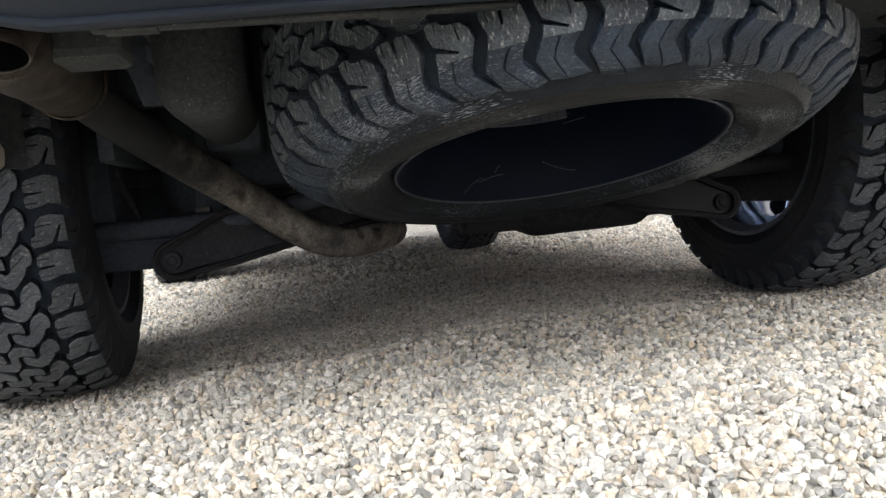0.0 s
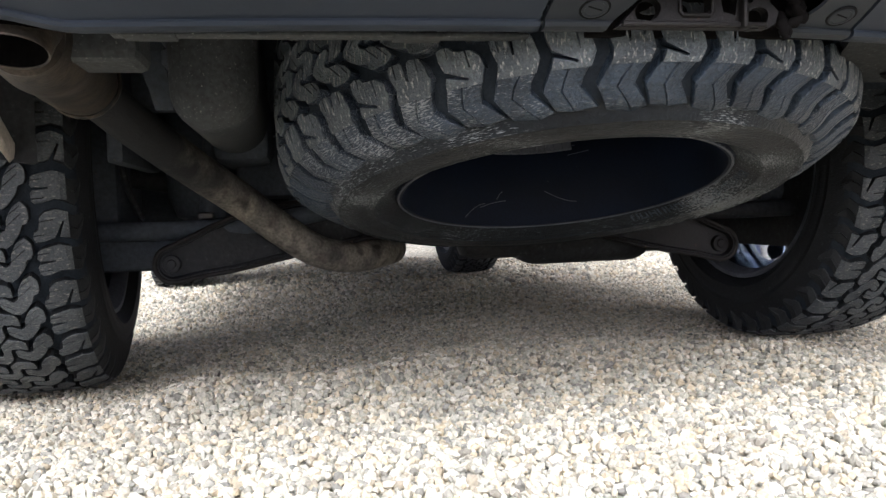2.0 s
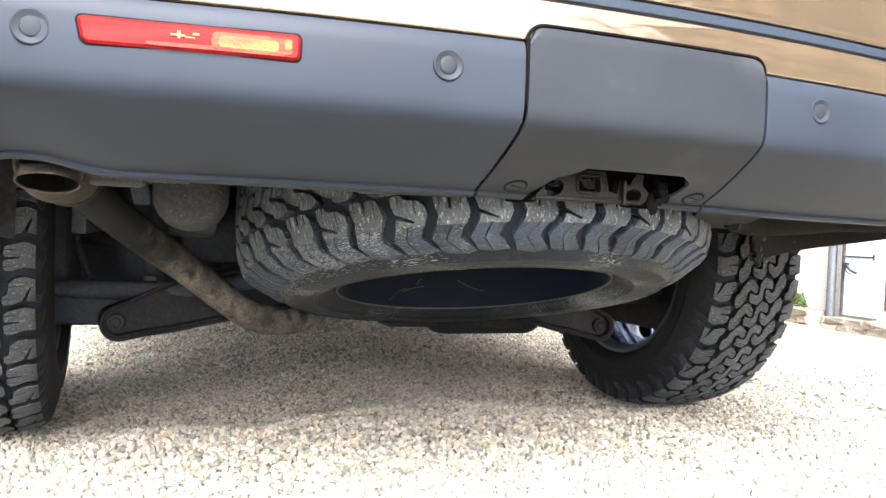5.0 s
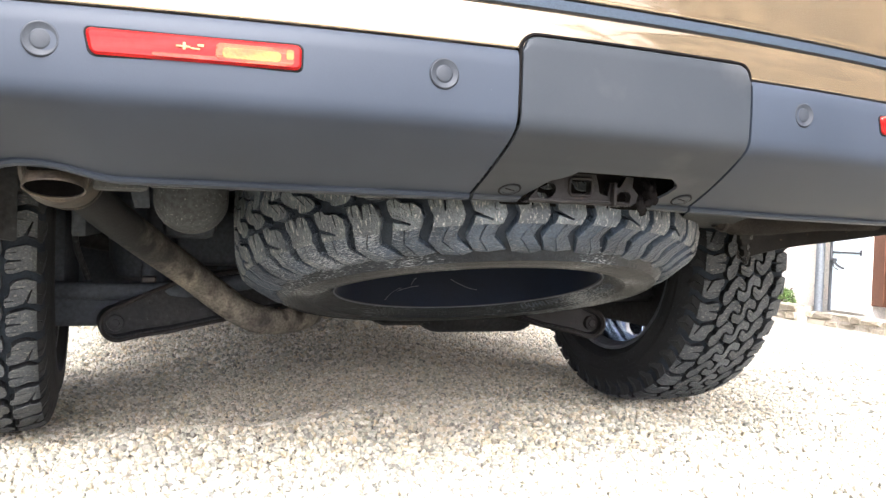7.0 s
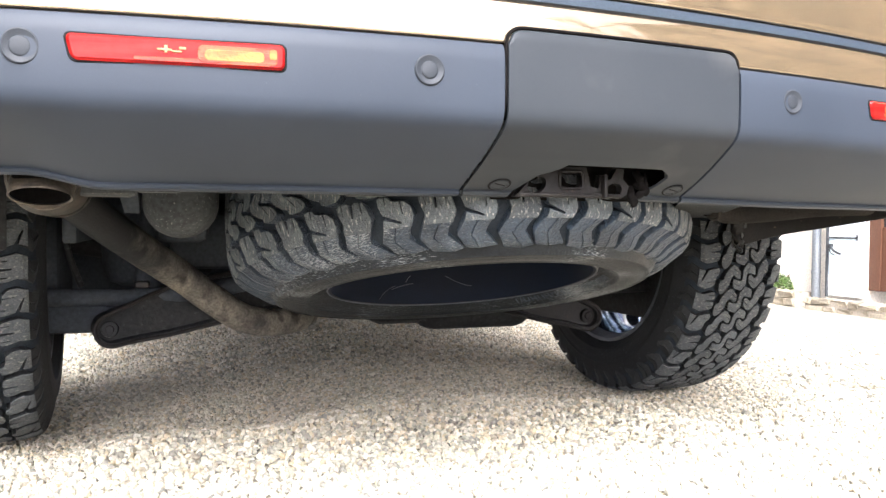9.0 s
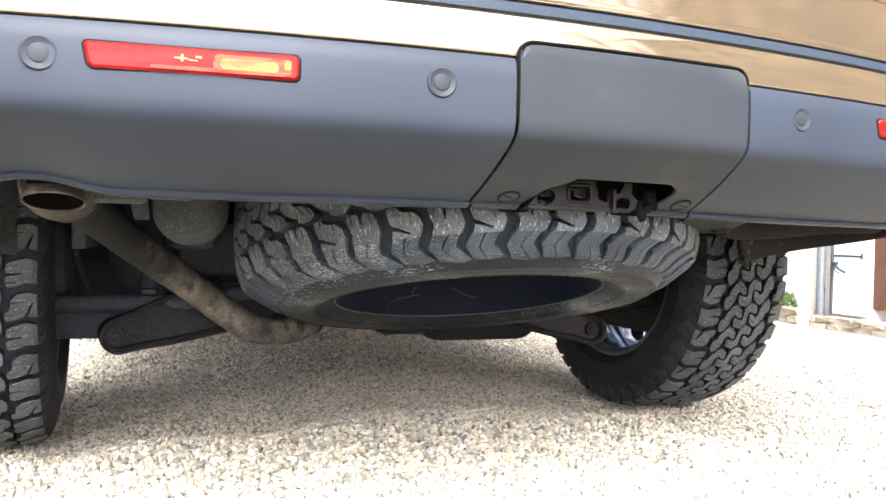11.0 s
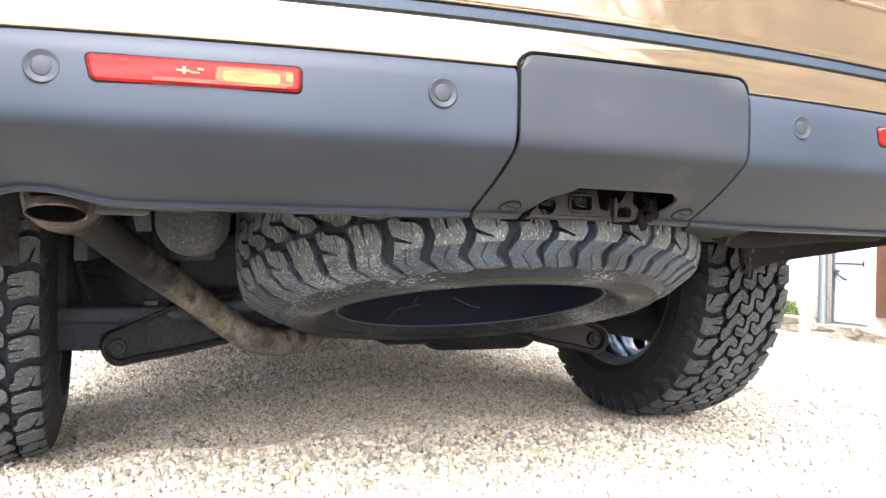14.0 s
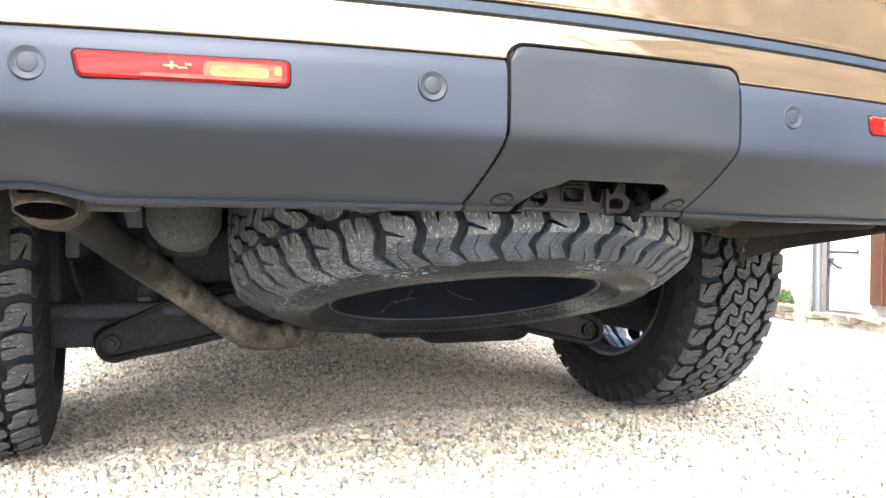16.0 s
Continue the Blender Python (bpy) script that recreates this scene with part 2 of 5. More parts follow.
M_SHUTTER = material("shutter_paint", (0.5881, 0.714, 0.7774), 0.55, second=(0.645, 0.765, 0.8195), scale=4, fine=80, bump=0.1)
M_IRON = material("wrought_iron", (0.03, 0.035, 0.04), 0.6, second=(0.05, 0.05, 0.055), fine=120)
M_WOOD = material("brown_door_wood", (0.078, 0.03039, 0.0143), 0.5, second=(0.104, 0.0429, 0.02145), scale=5, fine=90, bump=0.15)
M_LIMESTONE = material("limestone_block", (0.2581, 0.2182, 0.1538), 0.9, second=(0.3075, 0.2778, 0.2182), scale=9, fine=60, bump=0.7, bump_dist=0.01, rand=0.25)
M_MORTAR = material("lime_mortar", (0.3167, 0.2851, 0.2279), 0.95, second=(0.3547, 0.3167, 0.2661), fine=60, bump=0.5)
M_BARN = material("rubble_wall", (0.04563, 0.03137, 0.01997), 0.95, second=(0.1506, 0.1115, 0.0725), scale=1.3, fine=22, bump=0.8, bump_dist=0.03, mix=0.25)
M_LEAF = material("leaf_green", (0.07, 0.13, 0.025), 0.5, second=(0.12, 0.19, 0.05), scale=30, fine=200, bump=0.1, island=0.35)
M_HEDGE = material("hedge_leaf", (0.03, 0.05, 0.018), 0.5, second=(0.055, 0.08, 0.03), scale=2, fine=20, bump=0.1, island=0.4)
M_STEM = material("stem_wood", (0.12, 0.09, 0.06), 0.85, second=(0.17, 0.13, 0.09), scale=20, fine=90, bump=0.5)
M_GLASS = material("window_glass", (0.03, 0.035, 0.04), 0.04, second=(0.03, 0.035, 0.04), bump=0.0, coat=1.0)
M_WEIGHT = material("lead_weight", (0.07267, 0.0782, 0.0935), 0.5, second=(0.1211, 0.1292, 0.1496), scale=40, fine=200, bump=0.2)



def scuff_streaks(m, pale, cut):
    """Pale scuffs that run round the tyre, in patches, over the rubber."""
    n, l = m.node_tree.nodes, m.node_tree.links
    b = n["Principled BSDF"]
    old = b.inputs["Base Color"].links[0].from_socket

    def op(kind, a, c=None):
        k = n.new("ShaderNodeMath")
        k.operation = kind
        for i, v in enumerate((a, c)):
            if v is None:
                continue
            if isinstance(v, (int, float)):
                k.inputs[i].default_value = v
            else:
                l.new(v, k.inputs[i])
        return k.outputs[0]
    tc = n.new("ShaderNodeTexCoord")
    sp = n.new("ShaderNodeSeparateXYZ")
    l.new(tc.outputs["Object"], sp.inputs[0])
    x, y, z = sp.outputs
    ang = op("ARCTAN2", y, z)
    rad = op("SQRT", op("ADD", op("MULTIPLY", y, y), op("MULTIPLY", z, z)))
    co = n.new("ShaderNodeCombineXYZ")
    l.new(op("MULTIPLY", ang, 34.0), co.inputs[0])
    l.new(op("MULTIPLY", rad, 800.0), co.inputs[1])
    l.new(op("MULTIPLY", x, 800.0), co.inputs[2])
    streak = n.new("ShaderNodeTexNoise")
    streak.inputs["Scale"].default_value, streak.inputs["Detail"].default_value = 1.0, 5
    l.new(co.outputs[0], streak.inputs["Vector"])
    patch = n.new("ShaderNodeTexNoise")
    patch.inputs["Scale"].default_value, patch.inputs["Detail"].default_value = 5.5, 4
    l.new(tc.outputs["Object"], patch.inputs["Vector"])
    total = op("ADD", streak.outputs["Fac"], op("MULTIPLY", op("SUBTRACT", patch.outputs["Fac"], 0.5), 0.95))
    mr = n.new("ShaderNodeMapRange")
    mr.inputs["From Min"].default_value, mr.inputs["From Max"].default_value = cut, cut + 0.075
    l.new(total, mr.inputs["Value"])
    mx = n.new("ShaderNodeMix")
    mx.data_type = "RGBA"
    l.new(mr.outputs[0], mx.inputs["Factor"])
    l.new(old, mx.inputs["A"])
    mx.inputs["B"].default_value = (pale * 0.93, pale, pale * 1.04, 1)
    l.new(mx.outputs["Result"], b.inputs["Base Color"])


def heat_stain(m, dark):
    """The rear part of the pipe is sooty, with a ragged border."""
    n, l = m.node_tree.nodes, m.node_tree.links
    b = n["Principled BSDF"]
    old = b.inputs["Base Color"].links[0].from_socket
    tc = n.new("ShaderNodeTexCoord")
    sp = n.new("ShaderNodeSeparateXYZ")
    l.new(tc.outputs["Object"], sp.inputs[0])
    no = n.new("ShaderNodeTexNoise")
    no.inputs["Scale"].default_value, no.inputs["Detail"].default_value = 22, 6
    l.new(tc.outputs["Object"], no.inputs["Vector"])
    ma = n.new("ShaderNodeMath")
    ma.operation = "MULTIPLY_ADD"
    ma.inputs[1].default_value = 0.30
    l.new(no.outputs["Fac"], ma.inputs[0])
    l.new(sp.outputs[1], ma.inputs[2])
    mr = n.new("ShaderNodeMapRange")
    mr.inputs["From Min"].default_value, mr.inputs["From Max"].default_value = 0.99, 0.90
    l.new(ma.outputs[0], mr.inputs["Value"])
    mx = n.new("ShaderNodeMix")
    mx.data_type = "RGBA"
    l.new(mr.outputs[0], mx.inputs["Factor"])
    l.new(old, mx.inputs["A"])
    mx.inputs["B"].default_value = (*dark, 1)
    l.new(mx.outputs["Result"], b.inputs["Base Color"])


heat_stain(M_PIPE, (0.030, 0.031, 0.032))


scuff_streaks(M_SCUFFED, 0.24, 0.632)
M_SPARE_WALL = material("spare_wall_rubber", (0.006209, 0.00844, 0.0109), 0.38, grain=0.42, second=(0.01242, 0.01666, 0.02081), scale=11, fine=240, bump=0.8, bump_dist=0.002,
                        speck=(0.10, 0.105, 0.105), speck_scale=420, speck_cut=0.73, mix=0.3, spec=0.3)
scuff_streaks(M_SPARE_WALL, 0.25, 0.615)


# ---- building helpers ----
def mesh_object(name, verts, faces, mat, parent=None, label="", smooth=False):
    me = bpy.data.meshes.new(name)
    me.from_pydata([tuple(v) for v in verts], [], [tuple(f) for f in faces])
    me.materials.append(mat)
    if smooth:
        me.polygons.foreach_set("use_smooth", [True] * len(me.polygons))
    me.update()
    ob = new(name, me)
    if parent:
        ob.parent = parent
    if label:
        tagged(ob, label)
    return ob


def part(name, bm, mat, parent, label="", smooth=None):
    """Links a bmesh as one mesh object under a thing or a part. smooth: the angle in degrees below which edges are smoothed."""
    bmesh.ops.recalc_face_normals(bm, faces=bm.faces)
    if smooth:
        for f in bm.faces:
            f.smooth = True
        for e in bm.edges:
            if len(e.link_faces) == 2 and e.calc_face_angle() > radians(smooth):
                e.smooth = False
    me = bpy.data.meshes.new(name)
    bm.to_mesh(me)
    bm.free()
    me.materials.append(mat)
    ob = new(name, me)
    if parent:
        ob.parent = parent
    if label:
        tagged(ob, label)
    return ob


def empty(name, place=(0, 0, 0), **tags):
    ob = new(name)
    ob.location = place
    return tagged(ob, **tags)


def box(bm, lo, hi, bevel=0.0, m=None, seg=2):
    got = bmesh.ops.create_cube(bm, size=1)["verts"]
    lo, hi = Vector(lo), Vector(hi)
    for v in got:
        v.co = Vector(((v.co.x + .5) * (hi.x - lo.x) + lo.x, (v.co.y + .5) * (hi.y - lo.y) + lo.y, (v.co.z + .5) * (hi.z - lo.z) + lo.z))
    if bevel:
        edges = list({e for v in got for e in v.link_edges})
        got = bmesh.ops.bevel(bm, geom=edges, offset=bevel, segments=seg, profile=0.5, affect="EDGES")["verts"]
        got = list({v for v in got})
    if m:
        isl = set()
        stack = [got[0]]
        while stack:
            v = stack.pop()
            if v in isl:
                continue
            isl.add(v)
            stack += [e.other_vert(v) for e in v.link_edges]
        for v in isl:
            v.co = m @ v.co
    return bm


def smooth_path(points, step=10):
    """A Catmull-Rom line through the points."""
    p = [Vector(q) for q in points]
    p = [2 * p[0] - p[1]] + p + [2 * p[-1] - p[-2]]
    out = []
    for i in range(1, len(p) - 2):
        for k in range(step):
            t = k / step
            a, b, c, d = p[i - 1:i + 3]
            out.append(0.5 * ((2 * b) + (c - a) * t + (2 * a - 5 * b + 4 * c - d) * t * t + (3 * b - a - 3 * c + d) * t ** 3))
    return out + [p[-2]]


def tube(bm, line, radius, sides=16, cap=True):
    """A tube along a line; radius is a number or one for each point."""
    rad = radius if isinstance(radius, (list, tuple)) else [radius] * len(line)
    ring0, up = None, Vector((0, 0, 1))
    first = None
    for i, p in enumerate(line):
        d = (line[min(i + 1, len(line) - 1)] - line[max(i - 1, 0)]).normalized()
        a = d.cross(up)
        if a.length < 1e-3:
            a = d.cross(Vector((1, 0, 0)))
        a.normalize()
        b = a.cross(d)
        up = b
        ring = [bm.verts.new(p + rad[i] * (math.cos(2 * math.pi * k / sides) * a + math.sin(2 * math.pi * k / sides) * b)) for k in range(sides)]
        if ring0:
            for k in range(sides):
                bm.faces.new((ring0[k], ring0[(k + 1) % sides], ring[(k + 1) % sides], ring[k]))
        first = first or ring
        ring0 = ring
    if cap:
        bm.faces.new(first[::-1])
        bm.faces.new(ring0)
    return bm


def lathe(bm, profile, axis_x=True, seg=64, m=None):
    """Turns a profile of (along, radius) round the x axis."""
    rows = []
    for a, r in profile:
        rows.append([bm.verts.new((a, r * math.cos(2 * math.pi * k / seg), r * math.sin(2 * math.pi * k / seg))) for k in range(seg)])
    for p, q in zip(rows, rows[1:]):
        for k in range(seg):
            bm.faces.new((p[k], p[(k + 1) % seg], q[(k + 1) % seg], q[k]))
    if m:
        for row in rows:
            for v in row:
                v.co = m @ v.co
    return bm


def fade(a, b, x):
    t = min(1, max(0, (x - a) / (b - a)))
    return t * t * (3 - 2 * t)


def spread(a, b, n):
    return [a + (b - a) * i / n for i in range(n + 1)]


# ---- ground ----
def ground_height(x, y):
    """Gravel yard: a scuffed-up bank behind the axle, sinking under the car, falling away to the house."""
    crest = 1.05 - 0.20 * fade(0, 0.45, abs(x - 0.1))
    side = 1 - fade(0.50, 0.78, abs(x))
    z = 0.003 + 0.030 * side * math.exp(-((y - crest + 0.05) / (0.19 if y < crest - 0.05 else 0.12)) ** 2)
    z += 0.018 * math.exp(-((y - 0.28) / 0.26) ** 2)
    z -= 0.016 * side * fade(0, 0.25, y - crest)
    z -= 0.035 * fade(1.3, 2.3, y) + 0.036 * fade(2.2, 3.9, y)
    z -= 0.30 * fade(1.0, 6.0, x)
    z -= 0.014 * fade(0.52, 0.66, abs(x)) * (1 - fade(1.3, 2.0, abs(x))) * fade(0.45, 0.75, y)
    far = fade(1.5, 4, abs(x)) + fade(4.5, 7, abs(y))
    z += 0.006 * noise.noise((x * 3.1, y * 3.1, 0)) + 0.004 * noise.noise((x * 9, y * 9, 2)) + 0.02 * far * noise.noise((x * 0.6, y * 0.6, 5))
    return z


def build_ground():
    def axis(near, far):
        a, v = [0.0], 0.0
        while v < far:
            v += 0.035 if v < near else 0.035 + (v - near) * 0.16
            a.append(v)
        return a
    xs = axis(1.6, 900)
    xs = [-v for v in xs[:0:-1]] + xs
    up = axis(3.0, 900)
    ys = [-v for v in axis(0.8, 900)[:0:-1]] + up
    verts = [(x, y, ground_height(x, y)) for y in ys for x in xs]
    w = len(xs)
    faces = [(j * w + i, j * w + i + 1, (j + 1) * w + i + 1, (j + 1) * w + i) for j in range(len(ys) - 1) for i in range(w - 1)]
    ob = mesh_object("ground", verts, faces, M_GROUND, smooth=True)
    return tagged(ob, "yard of pale grey and beige crushed limestone gravel", "ground", kind="structure")


build_ground()


def icosahedron():
    f = (1 + 5 ** 0.5) / 2
    v = np.array([(-1, f, 0), (1, f, 0), (-1, -f, 0), (1, -f, 0), (0, -1, f), (0, 1, f), (0, -1, -f), (0, 1, -f), (f, 0, -1), (f, 0, 1), (-f, 0, -1), (-f, 0, 1)]) / (1 + f * f) ** 0.5
    t = [(0, 11, 5), (0, 5, 1), (0, 1, 7), (0, 7, 10), (0, 10, 11), (1, 5, 9), (5, 11, 4), (11, 10, 2), (10, 7, 6), (7, 1, 8),
         (3, 9, 4), (3, 4, 2), (3, 2, 6), (3, 6, 8), (3, 8, 9), (4, 9, 5), (2, 4, 11), (6, 2, 10), (8, 6, 7), (9, 8, 1)]
    return v, np.array(t)


def scatter_stones(name, places, rng):
    """One mesh of broken stones: each an uneven twenty-faced lump, half sunk into the bed."""
    base, tris = icosahedron()
    n = len(places)
    shape = base[None] * (1 + rng.normal(0, 0.21, (n, 12, 1)))
    size = rng.uniform(0.0048, 0.0092, (n, 1, 1)) * places[:, 3][:, None, None]
    shape = shape * size * rng.uniform(0.62, 1.25, (n, 1, 3))
    q = rng.normal(size=(n, 4))
    q /= np.linalg.norm(q, axis=1, keepdims=True)
    w, x, y, z = q.T
    rot = np.stack([1 - 2 * (y * y + z * z), 2 * (x * y - z * w), 2 * (x * z + y * w), 2 * (x * y + z * w), 1 - 2 * (x * x + z * z), 2 * (y * z - x * w),
                    2 * (x * z - y * w), 2 * (y * z + x * w), 1 - 2 * (x * x + y * y)], -1).reshape(n, 3, 3)
    co = np.einsum("nij,nkj->nki", rot, shape) + places[:, None, :3]
    faces = (tris[None] + 12 * np.arange(n)[:, None, None]).reshape(-1, 3)
    me = bpy.data.meshes.new(name)
    me.vertices.add(n * 12)
    me.vertices.foreach_set("co", co.astype(np.float32).ravel())
    me.loops.add(faces.size)
    me.loops.foreach_set("vertex_index", faces.astype(np.int32).ravel())
    me.polygons.add(len(faces))
    me.polygons.foreach_set("loop_start", np.arange(0, faces.size, 3, dtype=np.int32))
    me.update(calc_edges=True)
    me.shade_flat()
    me.materials.append(M_STONE)
    return new(name, me)


def build_gravel():
    rng = np.random.default_rng(5)
    zones = (((-1.05, 1.35), (-0.50, 1.00), 0.0094, 0.84, 0.2), ((-1.0, 1.25), (0.80, 1.75), 0.0080, 0.68, 0.15), ((-1.4, 1.9), (1.50, 3.0), 0.0140, 0.90, 0.15), ((1.15, 3.6), (-0.4, 3.3), 0.0205, 0.98, 0.5), ((-1.8, 2.8), (2.9, 5.6), 0.029, 1.6, 0.5), ((-2.2, -1.0), (-0.6, 3.2), 0.030, 1.8, 0.5))
    rows = []
    for (x0, x1), (y0, y1), step, scale, margin in zones:
        gx, gy = np.meshgrid(np.arange(x0, x1, step), np.arange(y0, y1, step))
        gx = gx.ravel() + rng.uniform(-0.6, 0.6, gx.size) * step
        gy = gy.ravel() + rng.uniform(-0.6, 0.6, gy.size) * step
        edge = np.minimum.reduce([gx - x0, x1 - gx, gy - y0, y1 - gy])
        keep = edge > rng.uniform(0, 1, gx.size) ** 2 * margin
        gx, gy = gx[keep], gy[keep]
        gz = np.array([ground_height(a, b) for a, b in zip(gx, gy)]) + rng.uniform(-0.001, 0.007, gx.size) * scale
        rows.append(np.stack([gx, gy, gz, np.full(gx.size, scale)], 1))
    ob = scatter_stones("gravel", np.concatenate(rows), rng)
    tagged(ob, "loose crushed limestone gravel, grey and beige angular stones", "gravel", kind="stuff")


build_gravel()

# ---- tyres and wheels ----
R_TYRE, PITCHES = 0.400, 44
# across the tread: (along the axle, radius) from the crown over the shoulder to the wall
CROWN = [(0.0, 0.400), (0.070, 0.397), (0.096, 0.389), (0.103, 0.383), (0.128, 0.345), (0.136, 0.325)]


# the road wheels' tyres are broader, with a squarer shoulder
BROAD = [(0.0, 0.400), (0.082, 0.397), (0.112, 0.390), (0.120, 0.384), (0.132, 0.352), (0.136, 0.332)]


def crown(v, line):
    """Place on the outer skin at v metres along it from the middle: (along the axle, radius, normal)."""
    sign, left = (1 if v >= 0 else -1), abs(v)
    for (a0, r0), (a1, r1) in zip(line, line[1:]):
        d = math.hypot(a1 - a0, r1 - r0)
        if left <= d or (a1, r1) == line[-1]:
            t = left / d
            na, nr = -(r1 - r0) / d, (a1 - a0) / d
            return sign * (a0 + (a1 - a0) * t), r0 + (r1 - r0) * t, sign * na, nr
        left -= d


def skin(u, v, depth, broad=False):
    if broad:
        v = math.copysign(abs(v) * 1.153 if abs(v) < 0.1065 else 0.1228 + (abs(v) - 0.1065) * 0.82, v)
    a, r, na, nr = crown(v, BROAD if broad else CROWN)
    a, r = a - na * depth, r - nr * depth
    th = u / R_TYRE
    return (a, r * math.sin(th), r * math.cos(th))


def inset(poly, d):
    """Moves each corner of a polygon inward by about d."""
    area = sum(p[0] * q[1] - q[0] * p[1] for p, q in zip(poly, poly[1:] + poly[:1]))
    sgn = 1 if area > 0 else -1
    out = []
    n = len(poly)
    for i in range(n):
        p0, p1, p2 = poly[i - 1], poly[i], poly[(i + 1) % n]
        e1, e2 = (p1[0] - p0[0], p1[1] - p0[1]), (p2[0] - p1[0], p2[1] - p1[1])
        l1, l2 = math.hypot(*e1) or 1e-9, math.hypot(*e2) or 1e-9
        nx, ny = -e1[1] / l1 - e2[1] / l2, e1[0] / l1 + e2[0] / l2
        k = math.hypot(nx, ny) or 1e-9
        out.append((p1[0] + sgn * d * nx / k, p1[1] + sgn * d * ny / k))
    return out


def along(points, v):
    """Straight lines between (v, value) points."""
    for (v0, a0), (v1, a1) in zip(points, points[1:]):
        if v <= v1:
            return a0 + (a1 - a0) * max(0, v - v0) / (v1 - v0)
    return points[-1][1]


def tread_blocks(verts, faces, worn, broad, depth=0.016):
    """Fills verts, faces and each face's tone: sides dark, dusty running faces painted lit."""
    p = 2 * math.pi * R_TYRE / PITCHES
    # the zigzag groove between two shoulder lugs: its middle and half width in pitches, by the way across the tread
    bend = [(0.050, 0.0), (0.066, 0.02), (0.088, 0.12), (0.1063, 0.04), (0.120, -0.08), (0.132, -0.15), (0.150, 0.05), (0.168, 0.22), (0.184, 0.30)]
    half = [(0.050, 0.10), (0.088, 0.125), (0.118, 0.155), (0.136, 0.125), (0.152, 0.07), (0.170, 0.018), (0.184, 0.012)]

    def lower(v):
        return along(bend, v) + along(half, v)

    def upper(v):
        return 1 + along(bend, v) - along(half, v)

    def slit(u, v, du, dv, w=0.009):
        """A thin cut into a block from a point of its edge."""
        if abs(du) * p > abs(dv):
            return [(u, v - w * p * 0.5), (u + du, v + dv - w * p * 0.3), (u + du, v + dv + w * p * 0.3), (u, v + w * p * 0.5)]
        return [(u - w, v), (u + du - w * 0.6, v + dv), (u + du + w * 0.6, v + dv), (u + w, v)]
    # hooked block beside the crown
    hook = [(0.10, -0.011), (0.38, -0.012), (0.46, -0.005), (0.465, 0.009), (0.54, 0.0165), (0.80, 0.019), (0.92, 0.027), (0.935, 0.042), (0.85, 0.0505), (0.60, 0.0515), (0.42, 0.048), (0.31, 0.040), (0.11, 0.036), (0.04, 0.027), (0.03, 0.001)]
    hook_cuts = {0: slit(0.25, -0.0115, -0.03, 0.020), 4: slit(0.60, 0.0172, 0.02, 0.022), 5: slit(0.84, 0.0215, -0.01, 0.018), 8: slit(0.72, 0.051, -0.03, -0.019), 11: slit(0.20, 0.038, 0.04, -0.022), 13: slit(0.036, 0.014, 0.16, 0.001)}

    def softened(poly, cuts):
        """Rounds the corners and lets the cuts in."""
        out = []
        for i, ((u0, v0), (u1, v1)) in enumerate(zip(poly, poly[1:] + poly[:1])):
            out.append((u0 * 0.86 + u1 * 0.14, v0 * 0.86 + v1 * 0.14))
            out += cuts.get(i, [])
            out.append((u0 * 0.14 + u1 * 0.86, v0 * 0.14 + v1 * 0.86))
        return out
    hook = [(u, 0.0195 + 0.79 * v) for u, v in softened(hook, hook_cuts)]
    # slanting block on the crown line, between the hooks of both sides
    boot = [(0.06, -0.026), (0.38, -0.0275), (0.455, -0.020), (0.50, -0.006), (0.60, -0.005), (0.93, -0.005), (0.96, 0.002), (0.94, 0.026), (0.62, 0.0275), (0.545, 0.020), (0.50, 0.006), (0.40, 0.005), (0.07, 0.005), (0.04, -0.002)]
    boot = softened(boot, {0: slit(0.22, -0.0267, 0.02, 0.019), 4: slit(0.76, -0.005, 0.02, 0.018), 7: slit(0.80, 0.0267, -0.02, -0.014), 11: slit(0.24, 0.005, -0.02, -0.014)})

    def drift(poly):
        """Lets the middle rows slant and sway, so that no groove runs straight across."""
        return [(u + 3.2 * v + 0.13 * math.sin(2 * math.pi * v / 0.040), v) for u, v in poly]
    hook, boot = drift(hook), drift(boot)

    def place(k, side, u, v, wob, d):
        u = k + u if side > 0 else k + 1 - u
        return skin(u * p + wob, side * v, d, broad)

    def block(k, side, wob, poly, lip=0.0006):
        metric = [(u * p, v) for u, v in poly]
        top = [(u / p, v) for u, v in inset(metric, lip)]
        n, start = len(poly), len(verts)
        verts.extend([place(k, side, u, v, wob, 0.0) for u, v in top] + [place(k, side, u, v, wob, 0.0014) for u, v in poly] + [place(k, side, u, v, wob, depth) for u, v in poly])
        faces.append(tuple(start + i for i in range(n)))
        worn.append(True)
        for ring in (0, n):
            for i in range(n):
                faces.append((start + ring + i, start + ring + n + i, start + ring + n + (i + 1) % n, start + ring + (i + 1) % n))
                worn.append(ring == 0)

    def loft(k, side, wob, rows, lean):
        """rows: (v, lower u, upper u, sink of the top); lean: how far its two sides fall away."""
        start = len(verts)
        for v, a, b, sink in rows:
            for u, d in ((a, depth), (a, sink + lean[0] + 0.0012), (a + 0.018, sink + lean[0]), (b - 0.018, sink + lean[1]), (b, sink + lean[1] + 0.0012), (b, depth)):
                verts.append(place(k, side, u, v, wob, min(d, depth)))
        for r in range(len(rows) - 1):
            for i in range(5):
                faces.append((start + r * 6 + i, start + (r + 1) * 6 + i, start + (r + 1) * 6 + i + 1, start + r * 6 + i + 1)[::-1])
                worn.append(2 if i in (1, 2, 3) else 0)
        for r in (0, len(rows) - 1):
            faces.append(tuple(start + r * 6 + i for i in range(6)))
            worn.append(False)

    c1 = 0.1063
